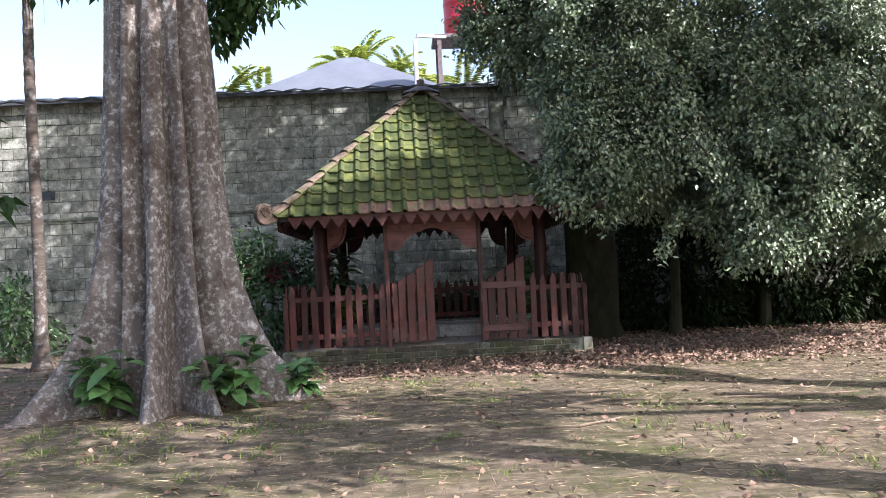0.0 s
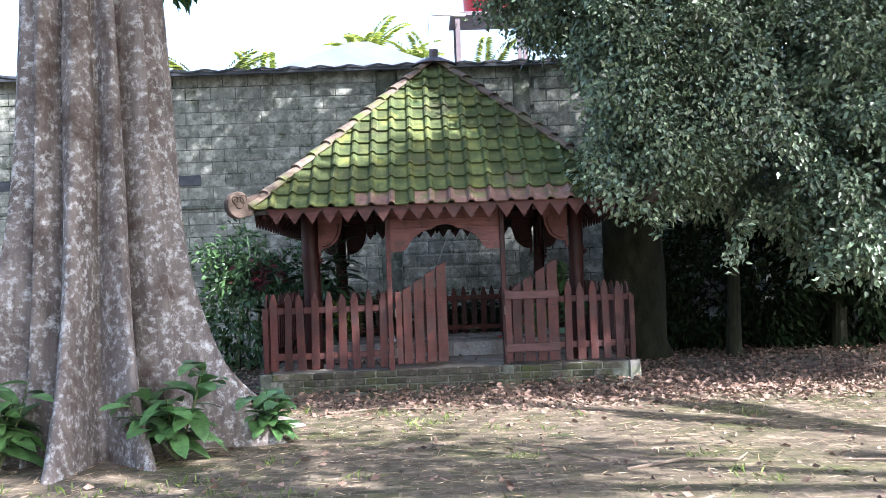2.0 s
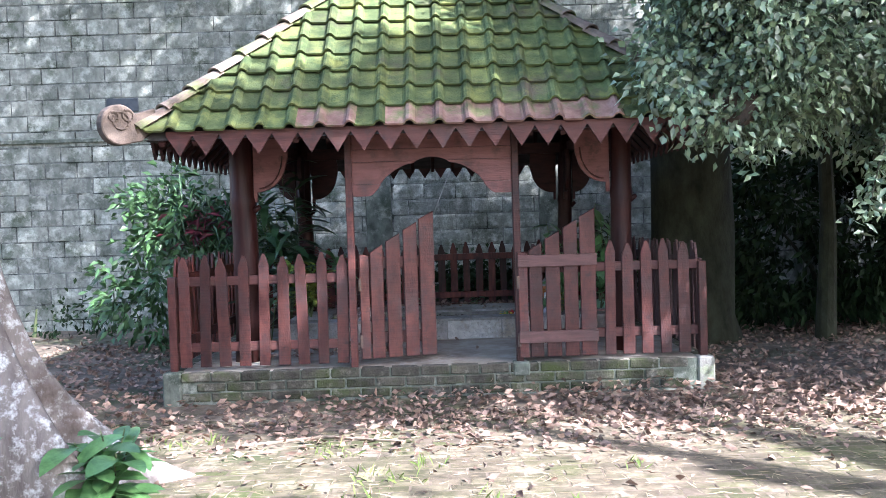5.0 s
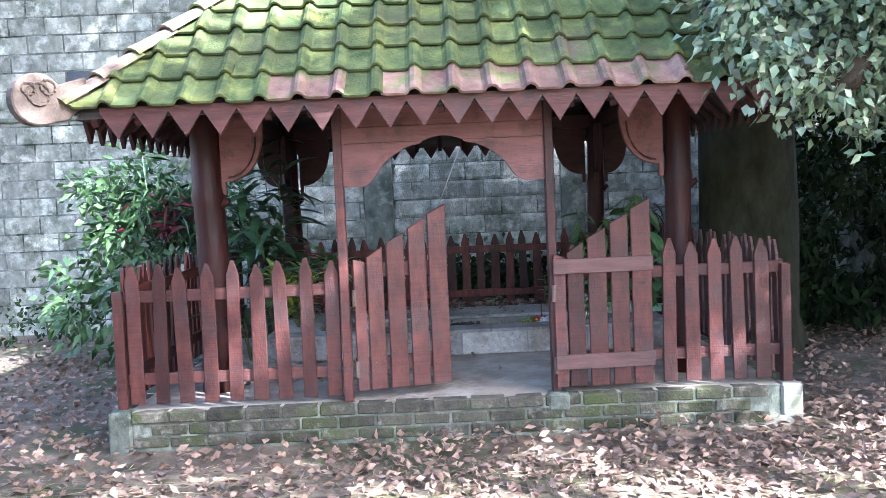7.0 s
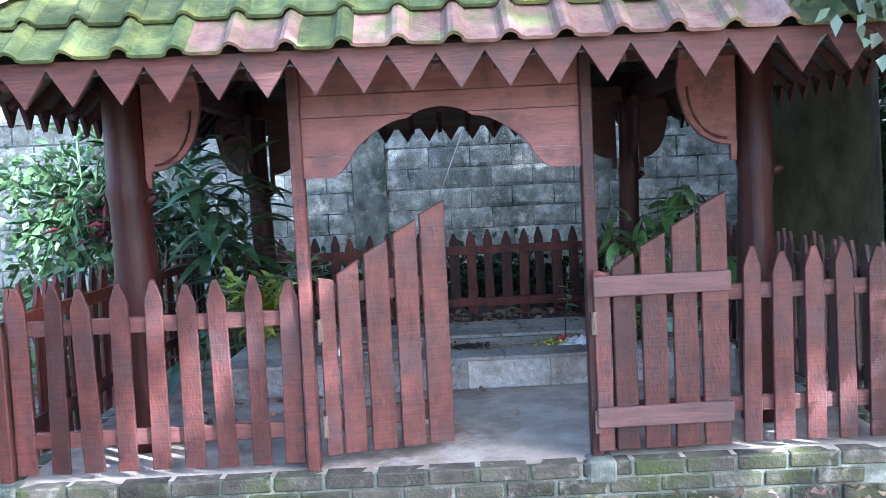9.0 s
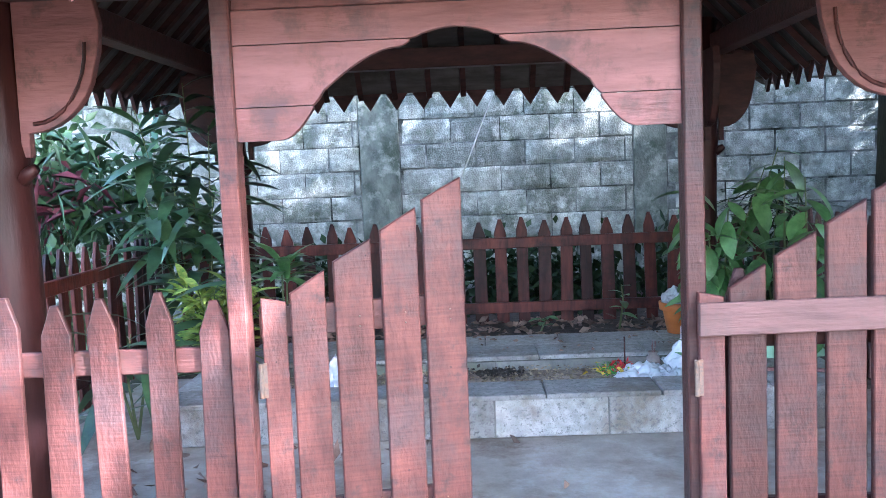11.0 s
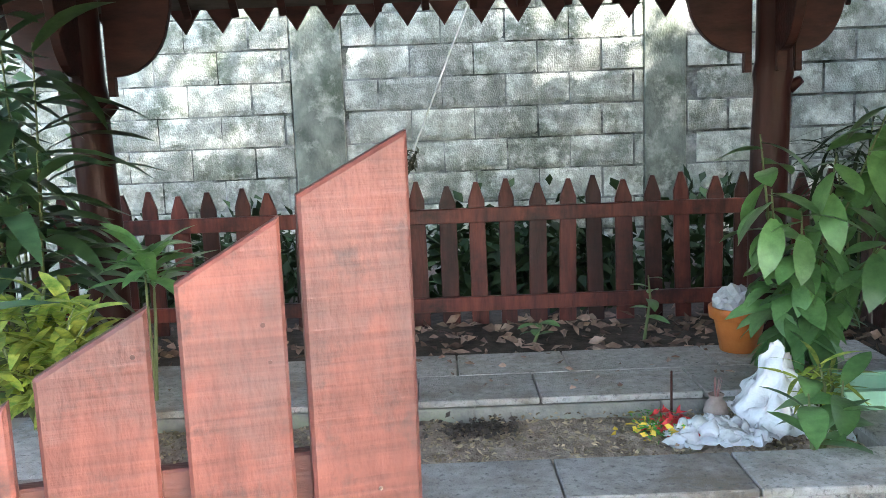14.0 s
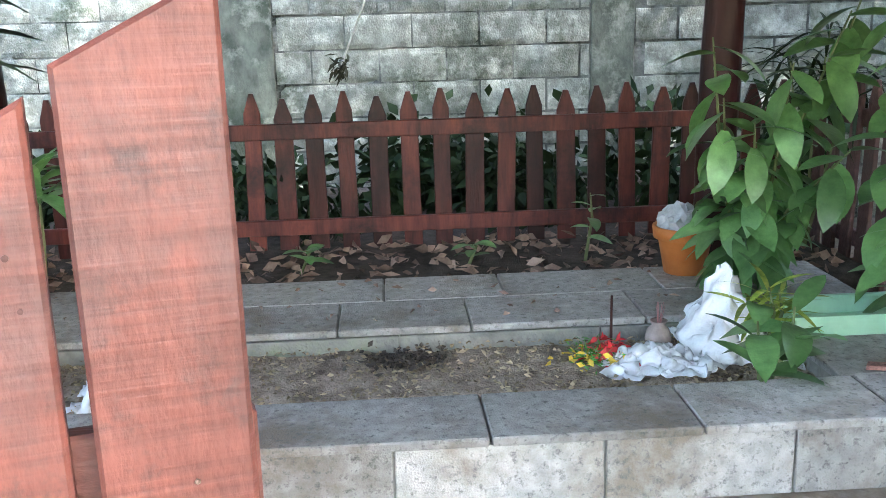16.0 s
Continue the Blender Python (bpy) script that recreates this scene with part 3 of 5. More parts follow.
TOOTH = 0.188
for out, depth, half in SIDES:
    along = Vector((-out.y, out.x, 0))
    cnt = int(2 * (half - 0.09) / TOOTH)
    w = cnt * TOOTH / 2
    outline = [(-w, 2.075), (w, 2.075)]
    for i in range(cnt):
        outline += [(w - i * TOOTH, 2.045), (w - (i + 0.5) * TOOTH, 1.9)]
    outline += [(-w, 2.045)]
    fb = prism(outline, -0.011, 0.011)
    rot = Matrix((along, -out, Vector((0, 0, 1)))).transposed().to_4x4()
    fb.transform(Matrix.Translation(RC + out * (depth - 0.022) + Vector((0, 0, -0.012))) @ rot)
    bmesh.ops.recalc_face_normals(fb, faces=fb.faces)
    # side and rear fascias have shade in their colour, the front one not
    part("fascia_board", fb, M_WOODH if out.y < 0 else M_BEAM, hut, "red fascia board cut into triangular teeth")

TW, ROWS_T = 0.212, 13
slope_len = math.hypot(RHY, RZ1 - RZ0)
COURSE = slope_len / ROWS_T


def tile_bm(length):
    """An interlocking clay tile: a flat pan with a rounded roll, along +y up the slope, in its own plane."""
    bm = bmesh.new()
    prof = [(-TW / 2 - 0.004, 0.012), (-TW / 2 + 0.02, 0.002), (0.02, 0.0), (0.036, 0.008), (0.05, 0.032), (0.07, 0.042), (0.09, 0.034), (TW / 2 + 0.006, 0.012)]
    rows = []
    for y, lift in ((0.0, 0.034), (length, 0.0)):
        rows.append(([bm.verts.new((x, y, z + lift)) for x, z in prof], [bm.verts.new((x, y, z + lift - 0.016)) for x, z in prof]))
    (t0, b0), (t1, b1) = rows
    for k in range(len(prof) - 1):
        bm.faces.new((t0[k], t0[k + 1], t1[k + 1], t1[k]))
        bm.faces.new((b0[k], b0[k + 1], t0[k + 1], t0[k]))
    bm.faces.new((b0[0], t0[0], t1[0], b1[0]))
    bm.faces.new((t0[-1], b0[-1], b1[-1], t1[-1]))
    return bm


TILE_LEN = COURSE + 0.05
tile_me = mesh_of(tile_bm(TILE_LEN), M_TILE, "roof_tile")
tile_red = mesh_of(tile_bm(TILE_LEN), M_TILE_RED, "roof_tile_bare")
joined = bmesh.new()
for si, (out, depth, half) in enumerate(SIDES):
    along = Vector((-out.y, out.x, 0))
    up = (-out * depth + Vector((0, 0, RZ1 - RZ0))).normalized()
    nrm = along.cross(up).normalized()
    rot = Matrix((along, up, nrm)).transposed().to_4x4()
    length = math.hypot(depth, RZ1 - RZ0)
    for r in range(ROWS_T):
        s0 = r * length / ROWS_T
        if s0 + 0.12 > length * 0.95:
            continue
        count = int(half / TW) + 1
        for c in range(-count, count + 1):
            u = c * TW + (0.0 if si == 0 else 0.1)
            edge0 = half * (1 - s0 / length)
            edge1 = half * (1 - (s0 + TILE_LEN) / length)
            if abs(u) - TW / 2 > edge0 - 0.01:
                continue
            jit = Matrix.Rotation(random.uniform(-0.014, 0.014), 4, "Z") @ Matrix.Rotation(random.uniform(-0.012, 0.012), 4, "X")
            o = RC + out * depth + Vector((0, 0, RZ0)) + along * u + up * (s0 - 0.03 + random.uniform(-0.006, 0.006)) + nrm * 0.004
            m = Matrix.Translation(o) @ rot @ jit
            cut = abs(u) + TW / 2 > edge1
            if si == 0 and not cut:
                me = tile_red if (r == 0 and -4 <= c <= 5 and c not in (-2,)) or (r == 0 and random.random() < 0.2) else tile_me
                piece("roof_tile", me, roof, m)
                continue
            tb = tile_bm(TILE_LEN)
            tb.transform(m)
            if cut:
                sg = 1 if u > 0 else -1
                corner = RC + out * depth + along * half * sg + Vector((0, 0, RZ0))
                apex = RC + Vector((0, 0, RZ1))
                pn = ((apex - corner).cross(nrm)).normalized()
                if pn.dot(along * sg) < 0:
                    pn = -pn
                bmesh.ops.bisect_plane(tb, geom=tb.verts[:] + tb.edges[:] + tb.faces[:], plane_co=corner, plane_no=pn, clear_outer=True)
            if not tb.faces:
                tb.free()
                continue
            if si == 0:
                part("roof_tile", tb, M_TILE, roof)
            else:
                tmp = bpy.data.meshes.new("tmp")
                tb.to_mesh(tmp)
                tb.free()
                joined.from_mesh(tmp)
                bpy.data.meshes.remove(tmp)
part("roof_tiles", joined, M_TILES, roof, kind="stuff")

for sx, sy in ((-1, -1), (1, -1), (1, 1), (-1, 1)):
    corner = RC + Vector((sx * RHX, sy * RHY, RZ0))
    apex = RC + Vector((0, 0, RZ1))
    d = (apex - corner)
    ln_ = d.length
    d.normalize()
    sd = d.cross(Vector((0, 0, 1))).normalized()
    nu = sd.cross(d).normalized()
    cnt = 13
    for k in range(cnt):
        a = corner + d * (ln_ * (k / cnt) * 0.97 - 0.02) + nu * 0.045
        cap = bmesh.new()
        rows = []
        for s, lift, wd in ((0, 0.028, 0.085), (ln_ / cnt + 0.03, 0.004, 0.07)):
            ring = []
            for t, off in ((1.0, 0), (0.0, -0.015)):
                ring.append([cap.verts.new(a + d * s + sd * wd * math.cos(q) + nu * (wd * 0.62 * math.sin(q) - 0.035 + lift + off)) for q in [math.pi * j / 6 for j in range(7)]])
            rows.append(ring)
        for j in range(6):
            cap.faces.new((rows[0][0][j], rows[0][0][j + 1], rows[1][0][j + 1], rows[1][0][j]))
            cap.faces.new((rows[0][1][j], rows[0][1][j + 1], rows[0][0][j + 1], rows[0][0][j]))
        bmesh.ops.recalc_face_normals(cap, faces=cap.faces)
        part("hip_tile", cap, M_HIP, roof)
    # carved horn at the foot of each hip
    h0 = Vector((0, 0, 0))
    flat = Vector((sx * RHX, sy * RHY, 0)).normalized()
    outl = []
    for k in range(15):
        q = math.pi * (-0.55 + 1.35 * k / 14)
        outl.append((0.10 + 0.105 * math.cos(q), 0.02 + 0.105 * math.sin(q)))
    outl += [(-0.10, 0.12), (-0.12, 0.04), (-0.02, -0.06)]
    hb = prism(outl, -0.03, 0.03, 0.006)
    rotm = Matrix((flat, Vector((-flat.y, flat.x, 0)), Vector((0, 0, 1)))).transposed().to_4x4()
    hb.transform(Matrix.Translation(corner + flat * 0.03 + Vector((0, 0, 0.02))) @ rotm @ Matrix.Scale(1.35, 4))
    horn = part("hip_horn", hb, M_HORN, roof, "carved wooden hip end")
    for cxh, czh, rr in ((0.1, 0.04, 0.045), (0.06, 0.07, 0.03), (0.14, 0.06, 0.025)):
        pts = [(cxh + rr * math.cos(q), 0.033, czh + rr * math.sin(q)) for q in [j * 2 * math.pi / 12 for j in range(13)]]
        for yy in (-1, 1):
            tb = tube([(p[0], p[1] * yy, p[2]) for p in pts], [0.006] * 13, 5)
            tb.transform(Matrix.Translation(corner + flat * 0.03 + Vector((0, 0, 0.02))) @ rotm @ Matrix.Scale(1.35, 4))
            part("scroll", tb, M_HORN, horn)
cap = lathe([(0.30, 0), (0.27, 0.03), (0.14, 0.09), (0.06, 0.12), (0.06, 0.22), (0.0, 0.22)], (RC.x, RC.y, RZ1 - 0.08), 16)
part("roof_cap", cap, M_METAL, roof, "dull metal roof cap with a stub")

# ---- picket fences ----
def picket_me(h, w, material, point=0.09, thick=0.02):
    return mesh_of(prism([(-w / 2, 0), (w / 2, 0), (w * 0.47, h - point), (w * 0.12, h), (-w * 0.12, h), (-w * 0.47, h - point)], -thick / 2, thick / 2, 0.003), material, "picket")


def fence(label, xs_, fixed, z0, h, axis, material, rail_m, rails, group, ends=(), lift=0.03, w=0.088, rail_side=0.026):
    """Pickets along x at y=fixed, or along y at x=fixed, on two rails, with end posts."""
    lo, hi = min(list(xs_) + list(ends)), max(list(xs_) + list(ends))
    mid = (lo + hi) / 2
    at = (mid, fixed, z0) if axis == "x" else (fixed, mid, z0)
    f = thing("picket_fence", at, label, "fence", group)
    mes = [picket_me(h + dh, w * dw, material) for dh, dw in ((0, 1), (0.012, 0.94), (-0.015, 1.05))]
    turn = 0 if axis == "x" else 90
    for i, u in enumerate(xs_):
        p = (u, fixed, z0 + lift) if axis == "x" else (fixed, u, z0 + lift)
        piece("picket", mes[(i * 7) % 3], f, pose(*p, 0, random.uniform(-1.3, 1.3), turn) if axis == "x" else pose(*p, random.uniform(-1.5, 1.5), 0, turn))
    for z in rails:
        b = box(lo, hi, fixed + rail_side - 0.014, fixed + rail_side + 0.014, z - 0.036, z + 0.036, 0.004) if axis == "x" else \
            box(fixed + rail_side - 0.014, fixed + rail_side + 0.014, lo, hi, z - 0.036, z + 0.036, 0.004)
        part("rail", b, rail_m, f)
    for u in ends:
        b = box(u - 0.03, u + 0.03, fixed - 0.03, fixed + 0.03, z0 - 0.004, z0 + 0.73, 0.005) if axis == "x" else \
            box(fixed - 0.03, fixed + 0.03, u - 0.03, u + 0.03, z0 - 0.004, z0 + 0.73, 0.005)
        part("end_post", b, material, f)
    return f


G = "picket fences round the pavilion"
fence("red-brown picket fence on the plinth beside the gate", [-1.31 + 0.1515 * i for i in range(9)], GY, PZ, 0.85, "x", M_WOOD, M_WOODH, (0.96, 0.45), G, (-1.40,))
fence("sunlit red-brown picket fence behind the open gate leaf", [1.39 + 0.144 * i for i in range(9)], GY, PZ, 0.87, "x", M_WOOD, M_WOODH, (0.98, 0.47), G, (2.68,))
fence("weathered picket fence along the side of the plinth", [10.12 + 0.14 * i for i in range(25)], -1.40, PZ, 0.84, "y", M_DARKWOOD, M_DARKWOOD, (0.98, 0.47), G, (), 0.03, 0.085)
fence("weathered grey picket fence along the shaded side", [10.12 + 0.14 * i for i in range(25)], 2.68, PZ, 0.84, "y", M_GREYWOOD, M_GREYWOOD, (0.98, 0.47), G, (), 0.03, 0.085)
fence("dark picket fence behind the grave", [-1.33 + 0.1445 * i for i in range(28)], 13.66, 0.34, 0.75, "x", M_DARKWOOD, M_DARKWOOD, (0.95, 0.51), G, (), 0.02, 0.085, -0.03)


# ---- gate leaves ----
def gate(label, hinge, angle, flip):
    """A leaf of a stile and four planks with slanting tops, rising away from the hinge; local x runs from the hinge."""
    g = thing("garden_gate", hinge, label, "gate", "gate leaves")
    rot = Matrix.Rotation(radians(angle), 4, "Z")
    T = Matrix.Translation(hinge) @ rot

    def add(name, bm, material):
        bm.transform(T)
        return part(name, bm, material, g)

    zb = 0.035
    add("stile", prism([(0.035, zb), (0.105, zb), (0.105, 0.83), (0.035, 0.845)], -0.012, 0.012, 0.003), M_WOOD)
    for i in range(4):
        x0 = 0.118 + 0.135 * i - (0, 0.008, 0.003, 0.010)[i]
        w = (0.101, 0.112, 0.109, 0.119)[i]
        ztip = 0.915 + 0.083 * i
        add("plank", prism([(x0, zb), (x0 + w, zb), (x0 + w, ztip), (x0, ztip - 0.062)], -0.012, 0.012, 0.004), M_WOOD)
    for z in (0.772, 0.19):
        y0, y1 = (-0.036, -0.0135) if flip else (0.0135, 0.036)
        add("rail", box(0.03, 0.118 + 0.135 * 3 + 0.115, y0, y1, z - 0.045, z + 0.045, 0.003), M_GREYWOOD if flip else M_WOODH)
    for z in (0.56, 0.12):
        h = add("hinge", tube([(0.025, -0.018, z), (0.025, -0.018, z + 0.1)], [0.007, 0.007], 8), M_HINGE)
        lf = box(0.028, 0.043, -0.0165, -0.0125, z, z + 0.1)
        lf.transform(T)
        part("hinge_plate", lf, M_HINGE, h)
    for i in range(4):
        for z in (0.745, 0.775, 0.175, 0.205):
            n_ = bmesh.new()
            bmesh.ops.create_icosphere(n_, subdivisions=1, radius=0.0028)
            n_.transform(Matrix.Translation((0.15 + 0.135 * i + 0.03 * (z > 0.7), -0.0125, z)))
            add("nail", n_, M_HINGE)
    for kx, kz, kr in ((0.335, 0.42, 0.007), (0.34, 0.95, 0.006), (0.47, 0.97, 0.006), (0.475, 0.93, 0.005), (0.44, 0.3, 0.009), (0.17, 0.55, 0.007), (0.58, 0.6, 0.007), (0.07, 0.66, 0.006)):
        add("knot", tube([(kx, -0.0128, kz), (kx, -0.0118, kz)], [kr * 0.45, kr * 0.45], 9), M_BEAM)
    return g


gate("closed red-brown picket gate leaf with slanting plank tops", (GL + 0.022, GY, PZ + 0.018), 15.0, False)
gate("open red-brown gate leaf folded back against the fence", (GR - 0.036, GY - 0.055, PZ), 2.0, True)

# ---- big buttressed tree ----
TC = Vector((-2.3, 7.35, 0))
big_tree = thing("tree", TC, "huge grey buttressed tree with lichen on its bark", "tree")
ROOTS = [  # angle in degrees, reach, height scale, half width in degrees
    (-86, 0.85, 0.9, 11), (-57, 0.75, 0.7, 9), (-140, 1.15, 0.75, 13), (-8, 1.0, 0.85, 13), (42, 0.95, 0.55, 13), (22, 1.12, 0.5, 10),
    (95, 0.8, 0.7, 15), (150, 0.8, 0.8, 15), (-172, 0.75, 0.9, 12), (-30, 0.12, 1.6, 8), (-112, 0.15, 1.6, 8)]
bm = bmesh.new()
SEG = 240
levels = [-0.12, 0.0, 0.03, 0.07, 0.12, 0.18, 0.25, 0.33, 0.42, 0.53, 0.66, 0.8, 0.96, 1.15, 1.35, 1.6, 1.9, 2.2, 2.6, 3.0, 3.5, 4.0, 4.6, 5.2, 6.0, 7.0]
rings = []
for z in levels:
    zz = max(z, 0)
    r0 = 0.40 + 0.14 * math.exp(-zz / 2.2) - 0.012 * zz
    ring = []
    for k in range(SEG):
        a = 360 * k / SEG
        r = r0
        for ang, reach, hs, wd in ROOTS:
            dd = (a - ang + 180) % 360 - 180
            width = wd * (0.85 + 0.6 * min(zz, 3) / 3)
            f = reach * math.exp(-zz / hs) * 0.8 + 0.22 * math.exp(-zz / 8.0)
            r += f * math.exp(-abs(dd / width) ** 1.6)
        p = Vector((math.cos(radians(a)), math.sin(radians(a)), 0))
        r *= 1 + 0.03 * noise.noise(p * 3 + Vector((0, 0, zz * 0.8))) + 0.05 * noise.noise(p * 6 + Vector((0, 0, zz * 0.3))) + 0.012 * noise.noise(p * 14 + Vector((0, 0, zz * 3)))
        r -= 0.02 * max(0, noise.noise(p * 5 + Vector((0, 0, zz * 0.35)))) * (1 if zz > 0.4 else 0)
        for ang, depth_, half_ in ((-100, 0.16, 4), (-45, 0.16, 4), (-71, 0.1, 4), (-125, 0.11, 5), (-28, 0.08, 4)):
            dd = (a - ang - 3 * math.sin(zz * 1.3 + ang) + 180) % 360 - 180
            r -= depth_ * math.exp(-(dd / half_) ** 2) * min(1, zz * 2) * (1 if zz < 4 else 0.6)
        ring.append(bm.verts.new(TC + p * r + Vector((0, 0, z))))
    rings.append(ring)
for a, b in zip(rings, rings[1:]):
    for k in range(SEG):
        bm.faces.new((a[k], a[(k + 1) % SEG], b[(k + 1) % SEG], b[k]))
part("trunk", bm, M_BARK, big_tree, "fluted grey trunk with plank buttresses", True)
limbs = [((-2.3, 7.3, 6.6), (-1.2, 6.2, 7.6), (0.3, 4.8, 8.2)), ((-2.3, 7.3, 6.4), (-3.6, 6.6, 7.4), (-5.2, 5.6, 8.0)),
         ((-2.3, 7.3, 6.7), (-1.0, 8.2, 7.8), (0.8, 8.8, 8.6)), ((-2.3, 7.3, 6.7), (-2.9, 8.4, 7.9), (-3.6, 9.6, 8.6)),
         ((-2.2, 7.3, 5.2), (-1.7, 7.9, 5.3), (-1.45, 8.3, 4.75)), ((-2.5, 7.3, 5.2), (-3.1, 7.6, 5.3), (-3.5, 7.9, 4.9))]
for pts in limbs:
    part("limb", tube(pts, [0.2, 0.13, 0.05] if pts[2][2] > 7 else [0.06, 0.04, 0.012], 10, wobble=0.1), M_BARK, big_tree, smooth=True)
P, D = ellipsoid_leaves([((-1.6, 5.6, 8.4), (2.6, 2.2, 1.1)), ((-5.0, 5.6, 8.2), (2.2, 2.2, 1.0)), ((0.9, 8.6, 9.0), (1.8, 1.6, 0.8)), ((-3.4, 9.0, 8.6), (2.4, 1.8, 1.0))], 45)
mesh_part("crown", leaf_mesh("crown", P, D, rng.uniform(0.14, 0.26, len(P)), rng.uniform(0.07, 0.12, len(P)), M_LEAF_CROWN), big_tree)
sprays = [((-1.55, 8.2, 4.55), 0.36, 300), ((-1.2, 8.3, 4.8), 0.34, 200), ((-1.75, 8.2, 4.2), 0.2, 120), ((-1.75, 8.1, 4.75), 0.3, 160), ((-3.2, 8.0, 4.85), 0.28, 140), ((-3.7, 8.0, 4.95), 0.3, 160)]
P = np.concatenate([np.array(c) + rng.normal(size=(n, 3)) * [r * 0.55, r * 0.5, r * 0.42] for c, r, n in sprays])
mesh_part("hanging_leaves", leaf_mesh("hanging_leaves", P, rng.normal(size=P.shape) + [0, 0, -0.9], rng.uniform(0.13, 0.22, len(P)), rng.uniform(0.06, 0.1, len(P)), M_LEAF_CROWN), big_tree, "dark drooping leaves")

# ---- young broad-leaved tree beside the big one ----
yt = thing("tree", (-5.3, 7.6, 0), "young tree with large dark drooping leaves", "tree")
part("trunk", tube([(-5.3, 7.6, -0.05), (-5.28, 7.6, 1.4), (-5.2, 7.6, 2.9), (-5.1, 7.6, 3.7)], [0.07, 0.055, 0.04, 0.015], 9, wobble=0.1), M_BARK, yt, smooth=True)
tips = [(-4.15, 7.4, 2.55), (-4.3, 7.7, 3.3), (-4.0, 7.55, 2.3), (-4.6, 7.5, 3.6)]
for tip in tips:
    part("limb", tube([(-5.22, 7.6, tip[2] - 0.2), ((tip[0] - 5.2) / 2, 7.55, tip[2] + 0.1), tip], [0.022, 0.014, 0.005], 7), M_BARK, yt)
P = np.concatenate([np.array([(-5.2 + (tip[0] + 5.2) * u, 7.6 + (tip[1] - 7.6) * u, tip[2] + 0.1 * math.sin(3 * u) - 0.05) for u in np.linspace(0.3, 1.05, 26)]) for tip in tips])
P += rng.normal(0, 0.05, size=P.shape)
mesh_part("leaves", leaf_mesh("leaves", P, rng.normal(size=P.shape) * [1, 1, 0.3] + [0.3, 0, -0.5], rng.uniform(0.18, 0.32, len(P)), rng.uniform(0.07, 0.12, len(P)), M_LEAF_CROWN, 0.2), yt)

# ---- slim palm trunk by the wall ----
pt = thing("palm_tree", (-5.45, 12.0, 0), "slim ringed palm trunk beside the wall", "tree")
zs = [i * 0.12 for i in range(60)]
part("trunk", tube([(-5.45 + 0.02 * math.sin(z), 12.0, z - 0.05) for z in zs], [(0.105 if i % 2 else 0.098) + 0.10 * math.exp(-z / 0.25) - 0.004 * z for i, z in enumerate(zs)], 14), M_PALM, pt, smooth=True)
P = np.array([-5.45, 12.0, 7.2]) + rng.normal(size=(160, 3)) * 0.1
part_me = leaf_mesh("fronds", P, rng.normal(size=P.shape) * [1, 1, 0.5], rng.uniform(0.8, 1.6, 160), rng.uniform(0.05, 0.09, 160), M_LEAF_CROWN, 0.4)
mesh_part("crown", part_me, pt)

# ---- dense tree beside the pavilion ----
rt = thing("tree", (3.35, 12.6, 0), "dense dark-leaved tree with a mossy trunk", "tree")
part("trunk", tube([(3.35, 12.6, -0.05), (3.32, 12.6, 0.3), (3.33, 12.58, 1.2), (3.3, 12.5, 2.5), (3.5, 12.0, 4.2)], [0.52, 0.45, 0.42, 0.4, 0.28], 20, wobble=0.1), M_MOSSBARK, rt, "mossy dark trunk", True)
for pts in (((3.35, 12.2, 3.2), (4.2, 11.2, 3.9), (5.0, 10.2, 3.4)), ((3.35, 12.2, 3.0), (3.2, 11.0, 3.6), (3.0, 10.0, 3.2)), ((3.4, 12.1, 3.6), (5.4, 11.4, 4.6), (7.0, 10.0, 4.2))):
    part("limb", tube(pts, [0.15, 0.1, 0.03], 8, wobble=0.1), M_MOSSBARK, rt, smooth=True)
CROWN = [((4.7, 10.0, 3.1), (1.7, 1.3, 1.5)), ((3.7, 10.6, 4.7), (1.75, 1.5, 1.35)), ((6.3, 9.6, 3.3), (1.8, 1.6, 1.7)), ((5.6, 10.2, 5.6), (2.6, 2.0, 1.8)),
         ((5.3, 9.5, 1.9), (1.05, 1.0, 0.95)), ((8.2, 9.8, 3.6), (1.9, 1.8, 1.6)), ((3.5, 9.9, 2.75), (1.0, 0.8, 0.8)), ((6.6, 9.2, 2.0), (1.0, 1.0, 0.6)),
         ((8.6, 10.3, 5.8), (2.4, 2.0, 1.8)), ((2.75, 9.25, 2.5), (0.62, 0.4, 0.55)), ((2.75, 9.55, 3.3), (0.5, 0.45, 0.55)),
         ((2.75, 10.7, 4.9), (1.15, 1.0, 1.0)), ((2.05, 11.0, 5.35), (0.85, 0.85, 0.85)), ((2.0, 10.9, 4.6), (0.75, 0.7, 0.6)), ((3.15, 9.4, 2.75), (0.7, 0.55, 0.7)), ((2.95, 9.9, 3.7), (0.75, 0.7, 0.8))]
P, D, F = ellipsoid_leaves(CROWN, 850, facing=True)
mesh_part("crown", leaf_mesh("crown", P, D, rng.uniform(0.05, 0.085, len(P)), rng.uniform(0.034, 0.054, len(P)), M_LEAF_DARK, 0.15, F), rt, "dense small glossy dark green leaves")
# leaves out of view, added to keep the sun off roof and wall
P, D = ellipsoid_leaves([((2.2, 11.4, 8.4), (2.4, 2.0, 1.0)), ((-0.4, 12.6, 8.8), (2.0, 1.6, 0.8)), ((5.4, 11.2, 8.4), (2.4, 1.8, 1.0)), ((8.0, 10.9, 8.7), (2.2, 1.7, 0.9)), ((4.0, 11.0, 8.9), (1.7, 1.4, 0.7)), ((3.6, 9.4, 9.4), (2.2, 1.5, 0.8)), ((0.4, 10.2, 9.2), (2.0, 1.5, 0.8))], 150)
